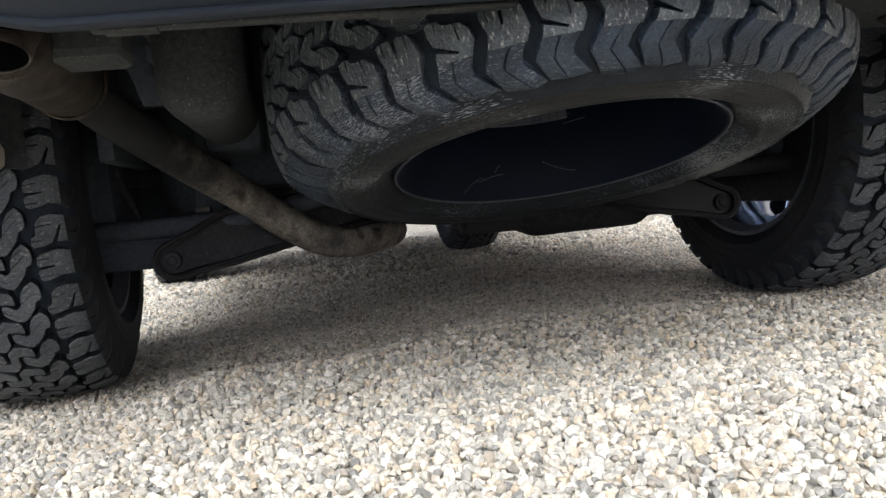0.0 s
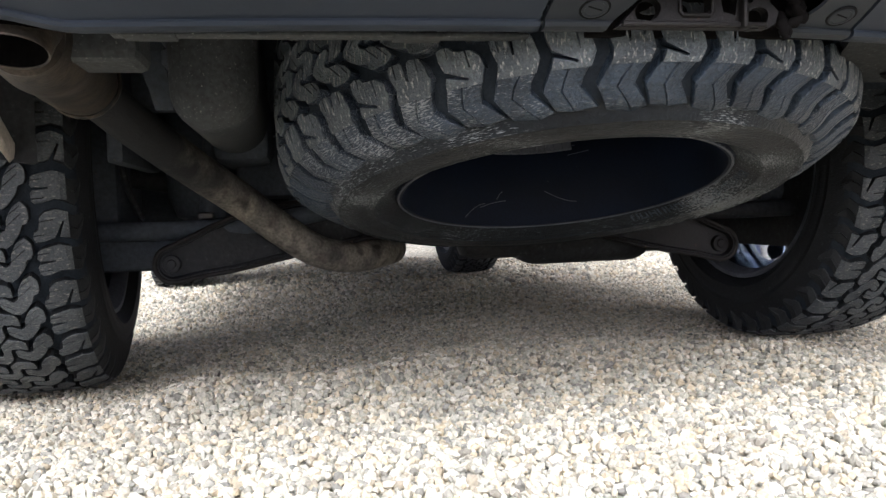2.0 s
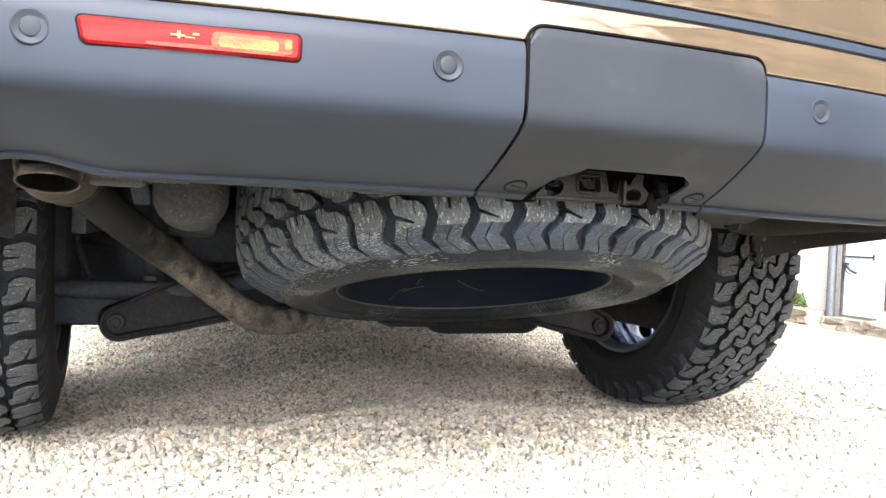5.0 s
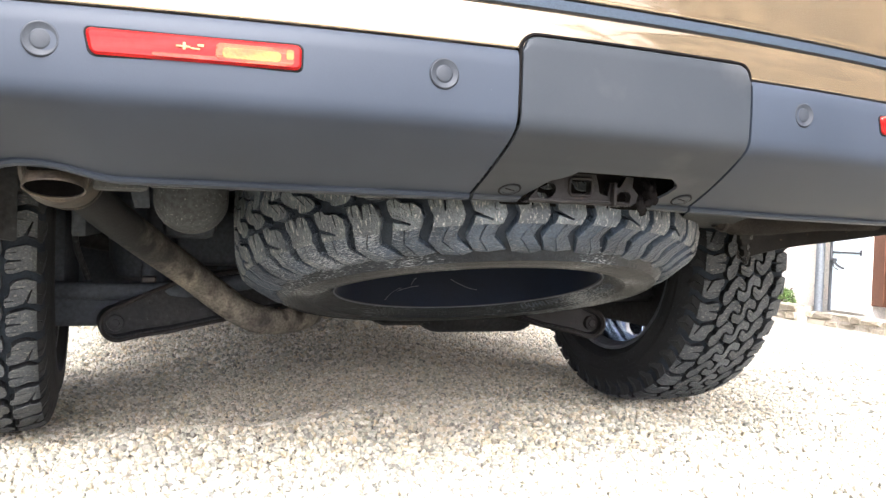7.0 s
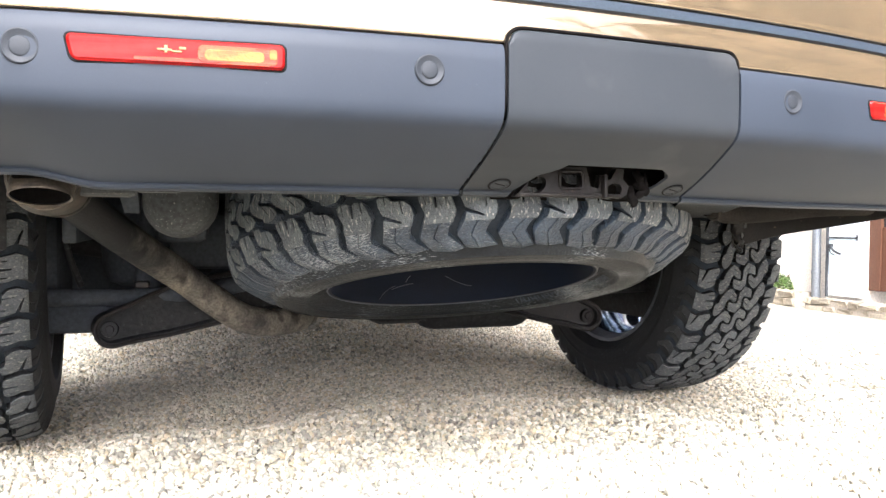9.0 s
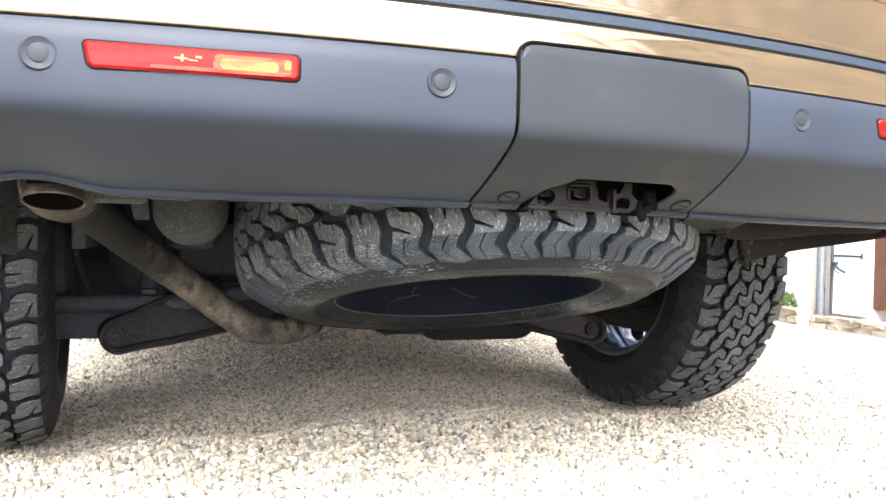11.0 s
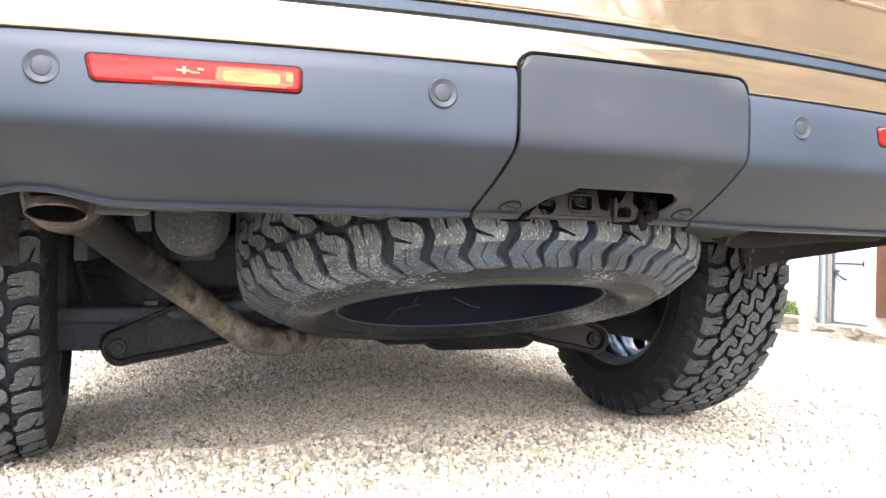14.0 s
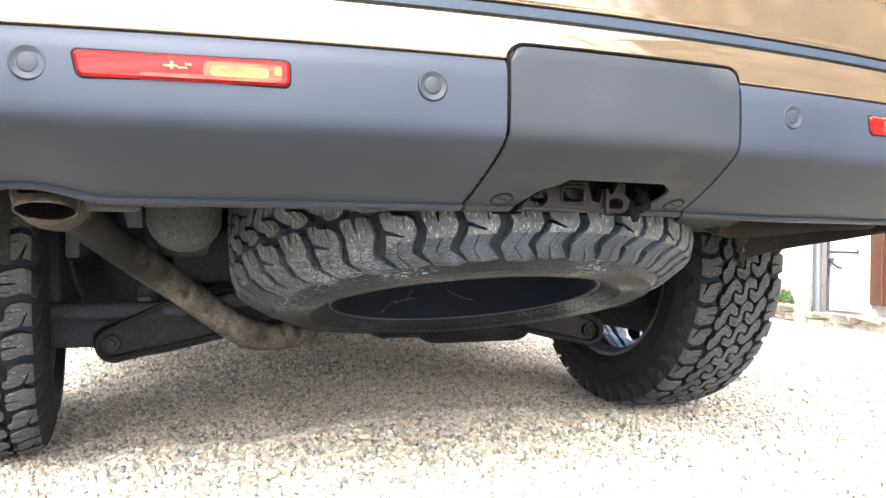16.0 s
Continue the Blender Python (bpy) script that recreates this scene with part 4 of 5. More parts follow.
panel("bumper_top", M_PAINT, "glossy gold painted upper bumper band", [(0.090, 0.630), (0.0670, 0.6348), (0.0650, 0.6356), (0.0645, 0.6366), (0.0645, 0.6376), (0.0645, 0.650), (0.065, 0.668), (0.068, 0.679), (0.074, 0.683), (0.10, 0.684)])
panel("trim_strip", M_TRIM, "glossy strip along the tailgate's lower edge, sky reflection in its blue colour", [(0.10, 0.6838), (0.0745, 0.6840), (0.0722, 0.6852), (0.0735, 0.6930), (0.0762, 0.6975), (0.10, 0.6980)])
panel("tailgate", M_PAINT, "glossy gold painted tailgate", [(0.10, 0.6988), (0.0755, 0.6990), (0.0730, 0.7000), (0.0725, 0.7012), (0.0725, 0.709), (0.073, 0.76), (0.080, 0.86), (0.088, 1.0), (0.10, 1.12), (0.16, 1.40), (0.30, 1.84), (0.4, 1.88)], n=50)
panel("tailgate_ledge", M_PAINT, "painted ledge across the tailgate", [(0.085, 0.782), (0.0705, 0.783), (0.0690, 0.785), (0.0700, 0.7875), (0.085, 0.789)], x0=0.22, x1=0.90, n=20)

# body shell: sides, roof and sills, mostly out of sight
def body_shell():
    bm = bmesh.new()
    for s in (-1, 1):
        x = 0.05 + s * 0.905
        pts = [(0.30, 0.62), (0.62, 0.62), (0.68, 0.80), (0.90, 0.90), (1.38, 0.90), (1.60, 0.80), (1.68, 0.42), (3.45, 0.42), (3.52, 0.80), (3.78, 0.90), (4.26, 0.90), (4.48, 0.75), (4.80, 0.60), (4.86, 1.0), (3.6, 1.14), (2.9, 1.82), (0.5, 1.86), (0.14, 1.2), (0.12, 0.7)]
        a = [bm.verts.new((x - s * 0.02, y, z)) for y, z in pts]
        b = [bm.verts.new((x, y, z)) for y, z in pts]
        bm.faces.new(a)
        bm.faces.new(b)
        for i in range(len(pts)):
            bm.faces.new((a[i], a[(i + 1) % len(pts)], b[(i + 1) % len(pts)], b[i]))
    box(bm, (-0.84, 0.34, 1.84), (0.94, 3.0, 1.88), 0.02)
    box(bm, (-0.84, 3.4, 1.00), (0.94, 4.8, 1.06), 0.02)
    return part("body", bm, M_PAINT, car, "gold painted bodywork", 30)


body_shell()


def side_wrap(s):
    """Bumper end that runs round the corner to the wheel arch, with its dark liner plate."""
    bm = bmesh.new()
    up = 0.026 if s > 0 else 0.0
    line = smooth_path([(s * 0.697, 0.675, 0.392), (s * 0.80, 0.66, 0.412 + up * 0.25), (s * 0.875, 0.55, 0.43 + up * 0.5), (s * 0.905 + 0.02, 0.36, 0.452 + up * 0.9), (s * 0.90 + 0.03, 0.25, 0.468 + up)], 8)
    rows = []
    for i, p in enumerate(line):
        out = Vector((s * 0.004, 0, 0))
        rows.append([bm.verts.new(p + o) for o in (Vector((0, 0, 0.30)), Vector((0, 0, 0.03)), Vector((0, 0, 0.004)), Vector((s * 0.003, 0, 0)), Vector((s * 0.010, 0.004, 0.0)), Vector((s * 0.014, 0.006, 0.006)), Vector((s * 0.014, 0.006, 0.30)))])
    for p, q in zip(rows, rows[1:]):
        for i in range(6):
            bm.faces.new((p[i], q[i], q[i + 1], p[i + 1]))
    for row in (rows[0], rows[-1]):
        bm.faces.new(row)
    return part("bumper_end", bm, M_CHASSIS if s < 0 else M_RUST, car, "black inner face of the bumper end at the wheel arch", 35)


side_wrap(-1)
side_wrap(1)


def arch_edge(s):
    """The painted return edge of the bumper corner."""
    bm = bmesh.new()
    line = smooth_path([(s * 0.725, 0.668, 0.400), (s * 0.712, 0.56, 0.436), (s * 0.70, 0.46, 0.470), (s * 0.690, 0.36, 0.495)], 6)
    rows = []
    for i, p in enumerate(line):
        w = 0.012 + 0.032 * i / len(line)
        rows.append([bm.verts.new(p + Vector(o)) for o in ((0, 0, 0), (s * w * 0.4, -0.004, -0.006), (s * w, 0.0, 0.004), (s * w, 0.01, 0.02), (0, 0.01, 0.02))])
    for p, q in zip(rows, rows[1:]):
        for i in range(5):
            bm.faces.new((p[i], q[i], q[(i + 1) % 5], p[(i + 1) % 5]))
    for row in (rows[0], rows[-1]):
        bm.faces.new(row)
    part("arch_edge", bm, M_EDGE if s < 0 else M_RUST, car, "gold painted edge of the wheel arch, coloured pale as lit" if s < 0 else "rusty steel edge of the wheel arch", 40)


arch_edge(-1)


def floor_pan():
    def piece(name, lo, hi, bevel, label):
        return part(name, box(bmesh.new(), lo, hi, bevel), M_UNDER, car, label.replace("black", "dusty lightened black"), 30)
    piece("floor_pan", (-0.84, 0.24, 0.66), (0.94, 4.7, 0.70), 0.01, "black floor pan")
    for x, y in ((-0.42, 1.02), (0.50, 0.26)):
        piece("chassis_rail", (x - 0.04, y, 0.50), (x + 0.04, 4.5, 0.66), 0.012, "black chassis rail")
    piece("rear_panel", (-0.84, 0.24, 0.56), (0.94, 0.27, 0.68), 0.004, "black panel behind the bumper")
    for x in (-0.78, 0.88):
        piece("sill", (x - 0.06, 1.66, 0.42), (x + 0.06, 3.45, 0.66), 0.02, "black sill")
    # Added plate and inner panels: they block light leaking through from ahead.
    piece("bulkhead", (-0.74, 1.50, 0.225), (0.74, 1.56, 0.68), 0.02, "black plate added to block light from ahead of the rear axle")
    for x in (-0.62, 0.62):
        piece("inner_panel", (x - 0.012, 0.80, 0.40), (x + 0.012, 1.62, 0.70), 0.004, "black inner wheel-house panel")
    for y in (0.95, 1.45, 2.3, 3.3):
        piece("cross_member", (-0.70, y - 0.05, 0.50), (0.78, y + 0.05, 0.66), 0.015, "black cross member")


floor_pan()


def wheel_arch(x0, x1, y):
    bm = bmesh.new()
    rows = []
    for x in (x0, x1):
        rows.append([bm.verts.new((x, y - 0.47 * math.cos(a), 0.42 + 0.47 * math.sin(a))) for a in spread(0.15, math.pi - 0.15, 16)])
    for i in range(16):
        bm.faces.new((rows[0][i], rows[0][i + 1], rows[1][i + 1], rows[1][i]))
    bmesh.ops.solidify(bm, geom=list(bm.faces), thickness=0.005)
    return part("wheel_arch_liner", bm, M_UNDER, car, "black plastic wheel arch liner", 40)


for y in (AXLE_Y, FRONT_Y):
    wheel_arch(-0.93, -0.60, y)
    wheel_arch(0.60, 0.96, y)


# ---- running gear ----
def rear_suspension():
    bm = bmesh.new()
    # cross members and final drive
    box(bm, (-0.45, 1.00, 0.34), (0.45, 1.10, 0.46), 0.02)
    box(bm, (-0.45, 1.36, 0.30), (0.45, 1.46, 0.46), 0.02)
    for x in (-0.43, 0.43):
        box(bm, (x - 0.05, 0.85, 0.40), (x + 0.05, 1.6, 0.52), 0.02)
    sub = part("subframe", bm, M_UNDER, car, "black rear suspension subframe", 30)
    bm = bmesh.new()
    lathe(bm, [(-0.30, 0.001), (-0.28, 0.08), (-0.17, 0.105), (-0.12, 0.128), (-0.02, 0.134), (0.06, 0.128), (0.14, 0.105), (0.24, 0.10), (0.26, 0.001)], seg=32,
          m=Matrix.Translation((0.26, 1.16, 0.318)))
    box(bm, (-0.02, 1.02, 0.205), (0.50, 1.12, 0.33), 0.03)
    box(bm, (0.09, 1.00, 0.188), (0.40, 1.13, 0.31), 0.055, seg=7)
    box(bm, (0.17, 1.25, 0.25), (0.31, 1.6, 0.39), 0.04)
    part("differential", bm, M_CHASSIS, car, "oily black differential housing", 40)
    for s in (-1, 1):
        bm = bmesh.new()
        line = [Vector((s * 0.36, 1.20, 0.34)), Vector((s * 0.70, AXLE_Y, 0.40))]
        tube(bm, line, 0.022, 14)
        part("drive_shaft", bm, M_CHASSIS, car, "black drive shaft", 50)
        bm = bmesh.new()
        box(bm, (s * 0.71 - 0.05, 1.02, 0.30 if s > 0 else 0.215), (s * 0.71 + 0.05, 1.26, 0.56), 0.025)
        if s < 0:
            box(bm, (-0.72, 1.00, 0.213), (-0.55, 1.10, 0.285), 0.015)
        part("hub_carrier", bm, M_UNDER, car, "black hub carrier", 35)


rear_suspension()


def control_arm(s):
    """Lower arm: a pressed box with a round bushing end."""
    bm = bmesh.new()
    outer, inner = Vector((-0.564 if s < 0 else 0.496, 0.955, 0.228 if s < 0 else 0.222)), Vector((s * 0.20, 1.03, 0.292))
    d = (inner - outer).normalized()
    up = Vector((0, 0, 1))
    front = d.cross(up).normalized()
    up = front.cross(d).normalized()
    half = 0.030
    prof = []
    for k in range(13):
        a = math.pi / 2 + math.pi * k / 12
        prof.append(outer + 0.032 * (math.cos(a) * d + math.sin(a) * up))
    low = [outer + d * 0.04 - up * 0.031, outer + d * 0.10 - up * 0.034, outer + d * 0.22 - up * 0.032, inner - up * 0.03]
    high = [inner + up * 0.045, outer + d * 0.26 + up * 0.064, outer + d * 0.18 + up * 0.066, outer + d * 0.12 + up * 0.062, outer + d * 0.07 + up * 0.051, outer + d * 0.03 + up * 0.039]
    loop = prof + low + high
    a = [bm.verts.new(p - front * half * s) for p in loop]
    b = [bm.verts.new(p + front * half * s) for p in loop]
    near = bm.faces.new(a)
    bm.faces.new(b[::-1])
    for i in range(len(loop)):
        bm.faces.new((a[i], a[(i + 1) % len(loop)], b[(i + 1) % len(loop)], b[i]))
    bm.normal_update()
    # the pressing is dished inside its rolled edge
    bmesh.ops.inset_individual(bm, faces=[near], thickness=0.006, depth=0.0)
    bmesh.ops.inset_individual(bm, faces=[near], thickness=0.003, depth=0.0)
    bmesh.ops.translate(bm, vec=front * 0.020 * s, verts=list(near.verts))
    edge = bmesh.new()
    rim = [p - front * (half + 0.001) * s for p in loop]
    tube(edge, rim + [rim[0], rim[1]], 0.0042, 8)
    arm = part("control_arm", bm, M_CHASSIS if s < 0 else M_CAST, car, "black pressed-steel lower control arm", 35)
    part("rolled_edge", edge, M_RUST, arm, "worn rolled edge of the pressed arm", 60)
    bm = bmesh.new()
    m = Matrix.Translation(outer) @ Matrix.Rotation(math.pi / 2, 4, "Z")
    lathe(bm, [(-0.022, 0.0001), (-0.022, 0.007), (-0.020, 0.009), (-0.018, 0.009), (-0.018, 0.015), (-0.010, 0.017)], seg=20, m=m)
    part("bushing_bolt", bm, M_CHASSIS if s < 0 else M_CAST, arm, "grimy bushing bolt", 40)
    bm = bmesh.new()
    tube(bm, smooth_path([(s * 0.70, 1.00, 0.288), (s * 0.55, 0.985, 0.287), (s * 0.40, 0.98, 0.295), (s * 0.20, 0.99, 0.33)], 6), 0.0175, 12)
    part("track_rod", bm, M_UNDER if s < 0 else M_CHASSIS, car, "slim black suspension rod", 50)
    # air spring, damper and bracketry above the arm
    bm = bmesh.new()
    lathe(bm, [(0, 0.03), (0.01, 0.055), (0.05, 0.07), (0.14, 0.075), (0.22, 0.07), (0.25, 0.05), (0.26, 0.02)], seg=28, m=Matrix.Translation((s * 0.52, 1.13, 0.30)) @ Matrix.Rotation(-math.pi / 2, 4, "Y"))
    tube(bm, [Vector((s * 0.50, 1.02, 0.27)), Vector((s * 0.47, 1.04, 0.62))], 0.026, 14)
    part("air_spring", bm, M_UNDER, car, "black rubber air spring and damper", 40)
    bm = bmesh.new()
    box(bm, (s * 0.505 - 0.014, 0.97, 0.306), (s * 0.505 + 0.014, 1.01, 0.318), 0.003)
    part("rod_clip", bm, M_TIP, car, "small bare metal clip")
    bm = bmesh.new()
    tube(bm, smooth_path([(s * 0.66, 1.04, 0.52), (s * 0.645, 0.98, 0.44), (s * 0.64, 0.97, 0.38), (s * 0.62, 1.0, 0.31)], 6), 0.006, 8)
    part("brake_hose", bm, M_CHASSIS, car, "thin black brake hose", 50)


control_arm(-1)
control_arm(1)


def exhaust():
    top = empty("exhaust", (0, 0, 0), label="grimy steel exhaust system with a single tailpipe")
    top.parent = car
    bm = bmesh.new()
    line = smooth_path([(-0.10, 2.4, 0.27), (-0.12, 1.6, 0.252), (-0.138, 1.20, 0.232), (-0.170, 1.07, 0.228), (-0.235, 1.01, 0.223), (-0.302, 0.968, 0.237), (-0.366, 0.940, 0.279), (-0.428, 0.900, 0.330), (-0.502, 0.810, 0.388), (-0.562, 0.690, 0.440), (-0.600, 0.600, 0.478), (-0.610, 0.520, 0.490)], 8)
    tube(bm, line, [0.0300 + 0.0010 * fade(0.95, 0.75, p.y) for p in line], 24)
    part("pipe", bm, M_PIPE, top, "bent steel exhaust pipe, rust-brown and sooty", 60)
    # sleeve and down-turned mouth
    bm = bmesh.new()
    line = smooth_path([(-0.613, 0.592, 0.493), (-0.609, 0.50, 0.494), (-0.602, 0.40, 0.4945), (-0.594, 0.295, 0.489)], 5)
    rr = [0.0440, 0.0462, 0.0470, 0.0470, 0.0470, 0.0470, 0.0470, 0.0468, 0.0455, 0.0452, 0.0490, 0.0490, 0.047, 0.045, 0.042, 0.038]
    tube(bm, line, rr[:len(line)], 40)
    d = (line[1] - line[0]).normalized()
    lathe(bm, [(-0.004, 0.031), (-0.004, 0.0465), (-0.001, 0.0492), (0.004, 0.0492), (0.007, 0.0468)], seg=40, m=Matrix.Translation(line[0]) @ d.to_track_quat("X", "Z").to_matrix().to_4x4())
    part("sleeve", bm, M_TIP, top, "stained steel tailpipe sleeve", 50)
    bm = bmesh.new()
    mouth, n = Vector((-0.592, 0.252, 0.4655)), Vector((0, -0.30, -0.954))
    b2 = Vector((1, 0, 0)).cross(n).normalized()
    rows = []
    for off, r, sink in ((-0.050, 0.028, 0.070), (-0.038, 0.034, 0.045), (-0.018, 0.0345, 0.014), (0.0, 0.0335, 0.0), (0.0015, 0.0328, 0.0), (0.0, 0.0312, 0.0)):
        rows.append([bm.verts.new(mouth + n * off + Vector((0, sink, 0)) + r * (math.cos(a) * Vector((1, 0, 0)) + math.sin(a) * b2)) for a in spread(0, 2 * math.pi * 35 / 36, 35)])
    for p, q in zip(rows, rows[1:]):
        for i in range(36):
            bm.faces.new((p[i], p[(i + 1) % 36], q[(i + 1) % 36], q[i]))
    part("tailpipe", bm, M_TIP, top, "oval steel tailpipe mouth turned down", 50)
    bm = bmesh.new()
    lathe(bm, [(-0.03, 0.0001), (-0.03, 0.027), (0.0, 0.0305), (0.0185, 0.0312)], seg=36, m=Matrix.Translation(mouth - n * 0.02 + Vector((0, 0.004, 0))) @ n.to_track_quat("X", "Z").to_matrix().to_4x4())
    part("soot", bm, M_SOOT_SHADE, top, "sooty dark inside of the tailpipe")
    bm = bmesh.new()
    box(bm, (-0.492, 0.45, 0.415), (-0.384, 1.0, 0.60), 0.052, seg=8)
    part("silencer", bm, M_MUFFLER, top, "dusty grey rear silencer box", 50)
    bm = bmesh.new()
    box(bm, (-0.572, 0.316, 0.470), (-0.494, 0.40, 0.53), 0.010)
    part("hanger", bm, M_MUFFLER, top, "grey hanger bracket")
    bm = bmesh.new()
    line = smooth_path([(-0.520, 0.560, 0.560), (-0.521, 0.560, 0.515), (-0.514, 0.562, 0.485), (-0.508, 0.566, 0.452)], 5)
    rows = [[bm.verts.new(q + Vector((dx * (1 - 0.45 * i / len(line)), dy, 0))) for dx, dy in ((-0.019, 0), (0.019, 0), (0.019, 0.012), (-0.019, 0.012))] for i, q in enumerate(line)]
    for a, b in zip(rows, rows[1:]):
        for i in range(4):
            bm.faces.new((a[i], a[(i + 1) % 4], b[(i + 1) % 4], b[i]))
    bm.faces.new(rows[0])
    bm.faces.new(rows[-1][::-1])
    part("strap", bm, M_UNDER, top, "black rubber hanger strap", 35)
    bm = bmesh.new()
    for z in (0.498, 0.525):
        box(bm, (-0.500, 0.500, z), (-0.455, 0.56, z + 0.020), 0.004)
    part("bracket", bm, M_UNDER, top, "grey pressed-steel bracket", 35)


exhaust()


def plate(outline, holes, y, thick):
    """A flat casting standing in the x-z plane with holes cut through it."""
    bm = bmesh.new()
    edges = []
    for loop in [outline] + holes:
        vs = [bm.verts.new((x, y, z)) for x, z in loop]
        edges += [bm.edges.new((vs[i], vs[(i + 1) % len(vs)])) for i in range(len(vs))]
    bmesh.ops.triangle_fill(bm, use_beauty=True, use_dissolve=False, edges=edges)
    bmesh.ops.recalc_face_normals(bm, faces=bm.faces)
    got = bmesh.ops.extrude_face_region(bm, geom=list(bm.faces))["geom"]
    bmesh.ops.translate(bm, vec=(0, thick, 0), verts=[g for g in got if isinstance(g, bmesh.types.BMVert)])
    return bm


def oval(x, z, rx, rz, tilt, n=20):
    c, s = math.cos(tilt), math.sin(tilt)
    return [(x + c * rx * math.cos(a) - s * rz * math.sin(a), z + s * rx * math.cos(a) + c * rz * math.sin(a)) for a in spread(0, 2 * math.pi * (n - 1) / n, n - 1)]


def tow_bracket():
    """Cast bracket with holes that fills the cover's cut-out."""
    Y = 0.167
    outline = [(-0.050, 0.473), (-0.044, 0.479), (-0.028, 0.495), (-0.012, 0.506), (0.004, 0.512), (0.050, 0.512), (0.0535, 0.500), (0.056, 0.488), (0.068, 0.485), (0.071, 0.503), (0.078, 0.497), (0.086, 0.497), (0.095, 0.512), (0.106, 0.511), (0.1045, 0.498), (0.1135, 0.489), (0.110, 0.478), (0.102, 0.473)]
    square = [(x, z) for x, z in ((0.0165, 0.4865), (0.0395, 0.4865), (0.0425, 0.4895), (0.0425, 0.5015), (0.0395, 0.5045), (0.0165, 0.5045), (0.0135, 0.5015), (0.0135, 0.4895))]
    holes = [oval(-0.0200, 0.4885, 0.0135, 0.0100, 0.45), square, oval(0.0905, 0.4825, 0.0130, 0.0095, 0.5)]
    br = part("tow_bracket", plate(outline, holes, Y, 0.012), M_CAST, car, "grimy cast towing bracket with bolt holes", 35)
    bm = bmesh.new()
    box(bm, (-0.046, Y - 0.004, 0.4735), (0.100, Y + 0.004, 0.4785), 0.002)
    part("lower_flange", bm, M_CAST, br, "worn lower flange of the bracket", 35)
    for (x0, x1, z0, z1, r) in ((0.0115, 0.0445, 0.4845, 0.5065, 0.003),):
        bm = bmesh.new()
        tube(bm, [Vector((x, Y - 0.001, z)) for x, z in ((x0 + r, z0), (x1 - r, z0), (x1, z0 + r), (x1, z1 - r), (x1 - r, z1), (x0 + r, z1), (x0, z1 - r), (x0, z0 + r), (x0 + r, z0), (x1 - r, z0))], 0.0022, 8)
        part("socket_rim", bm, M_CAST, br, "raised rim round the square socket", 50)
    part("rib", box(bmesh.new(), (0.0715, Y - 0.010, 0.472), (0.0765, Y + 0.006, 0.503), 0.002), M_CAST, br, "upright rusty rib", 35)
    # Near-black sheet put in for the shade of the recess.
    part("backing", box(bmesh.new(), (-0.07, Y + 0.030, 0.470), (0.19, Y + 0.036, 0.53), 0.002), M_SOOT_SHADE, br, "dark sheet painting the shade behind the bracket")
    # crumpled rubber plug and its lead beside the bracket
    rr = random.Random(31)
    bm = bmesh.new()
    for k in range(7):
        x, z = 0.116 + rr.uniform(0, 0.022), 0.470 + rr.uniform(0, 0.032)
        line = smooth_path([(x, Y + 0.006, z + 0.010), (x + rr.uniform(-0.008, 0.008), Y - 0.004, z), (x + rr.uniform(-0.010, 0.010), Y - 0.002, z - 0.010)], 4)
        tube(bm, line, [rr.uniform(0.003, 0.006) for q in line], 8)
    tagged(part("wiring_plug", bm, M_SOOT_SHADE, br, "crumpled black rubber plug and leads", 60), kind="stuff")
    part("bumper_beam", box(bmesh.new(), (-0.3, 0.222, 0.51), (0.4, 0.26, 0.60), 0.01), M_CHASSIS, car, "black steel bumper beam", 30)


tow_bracket()


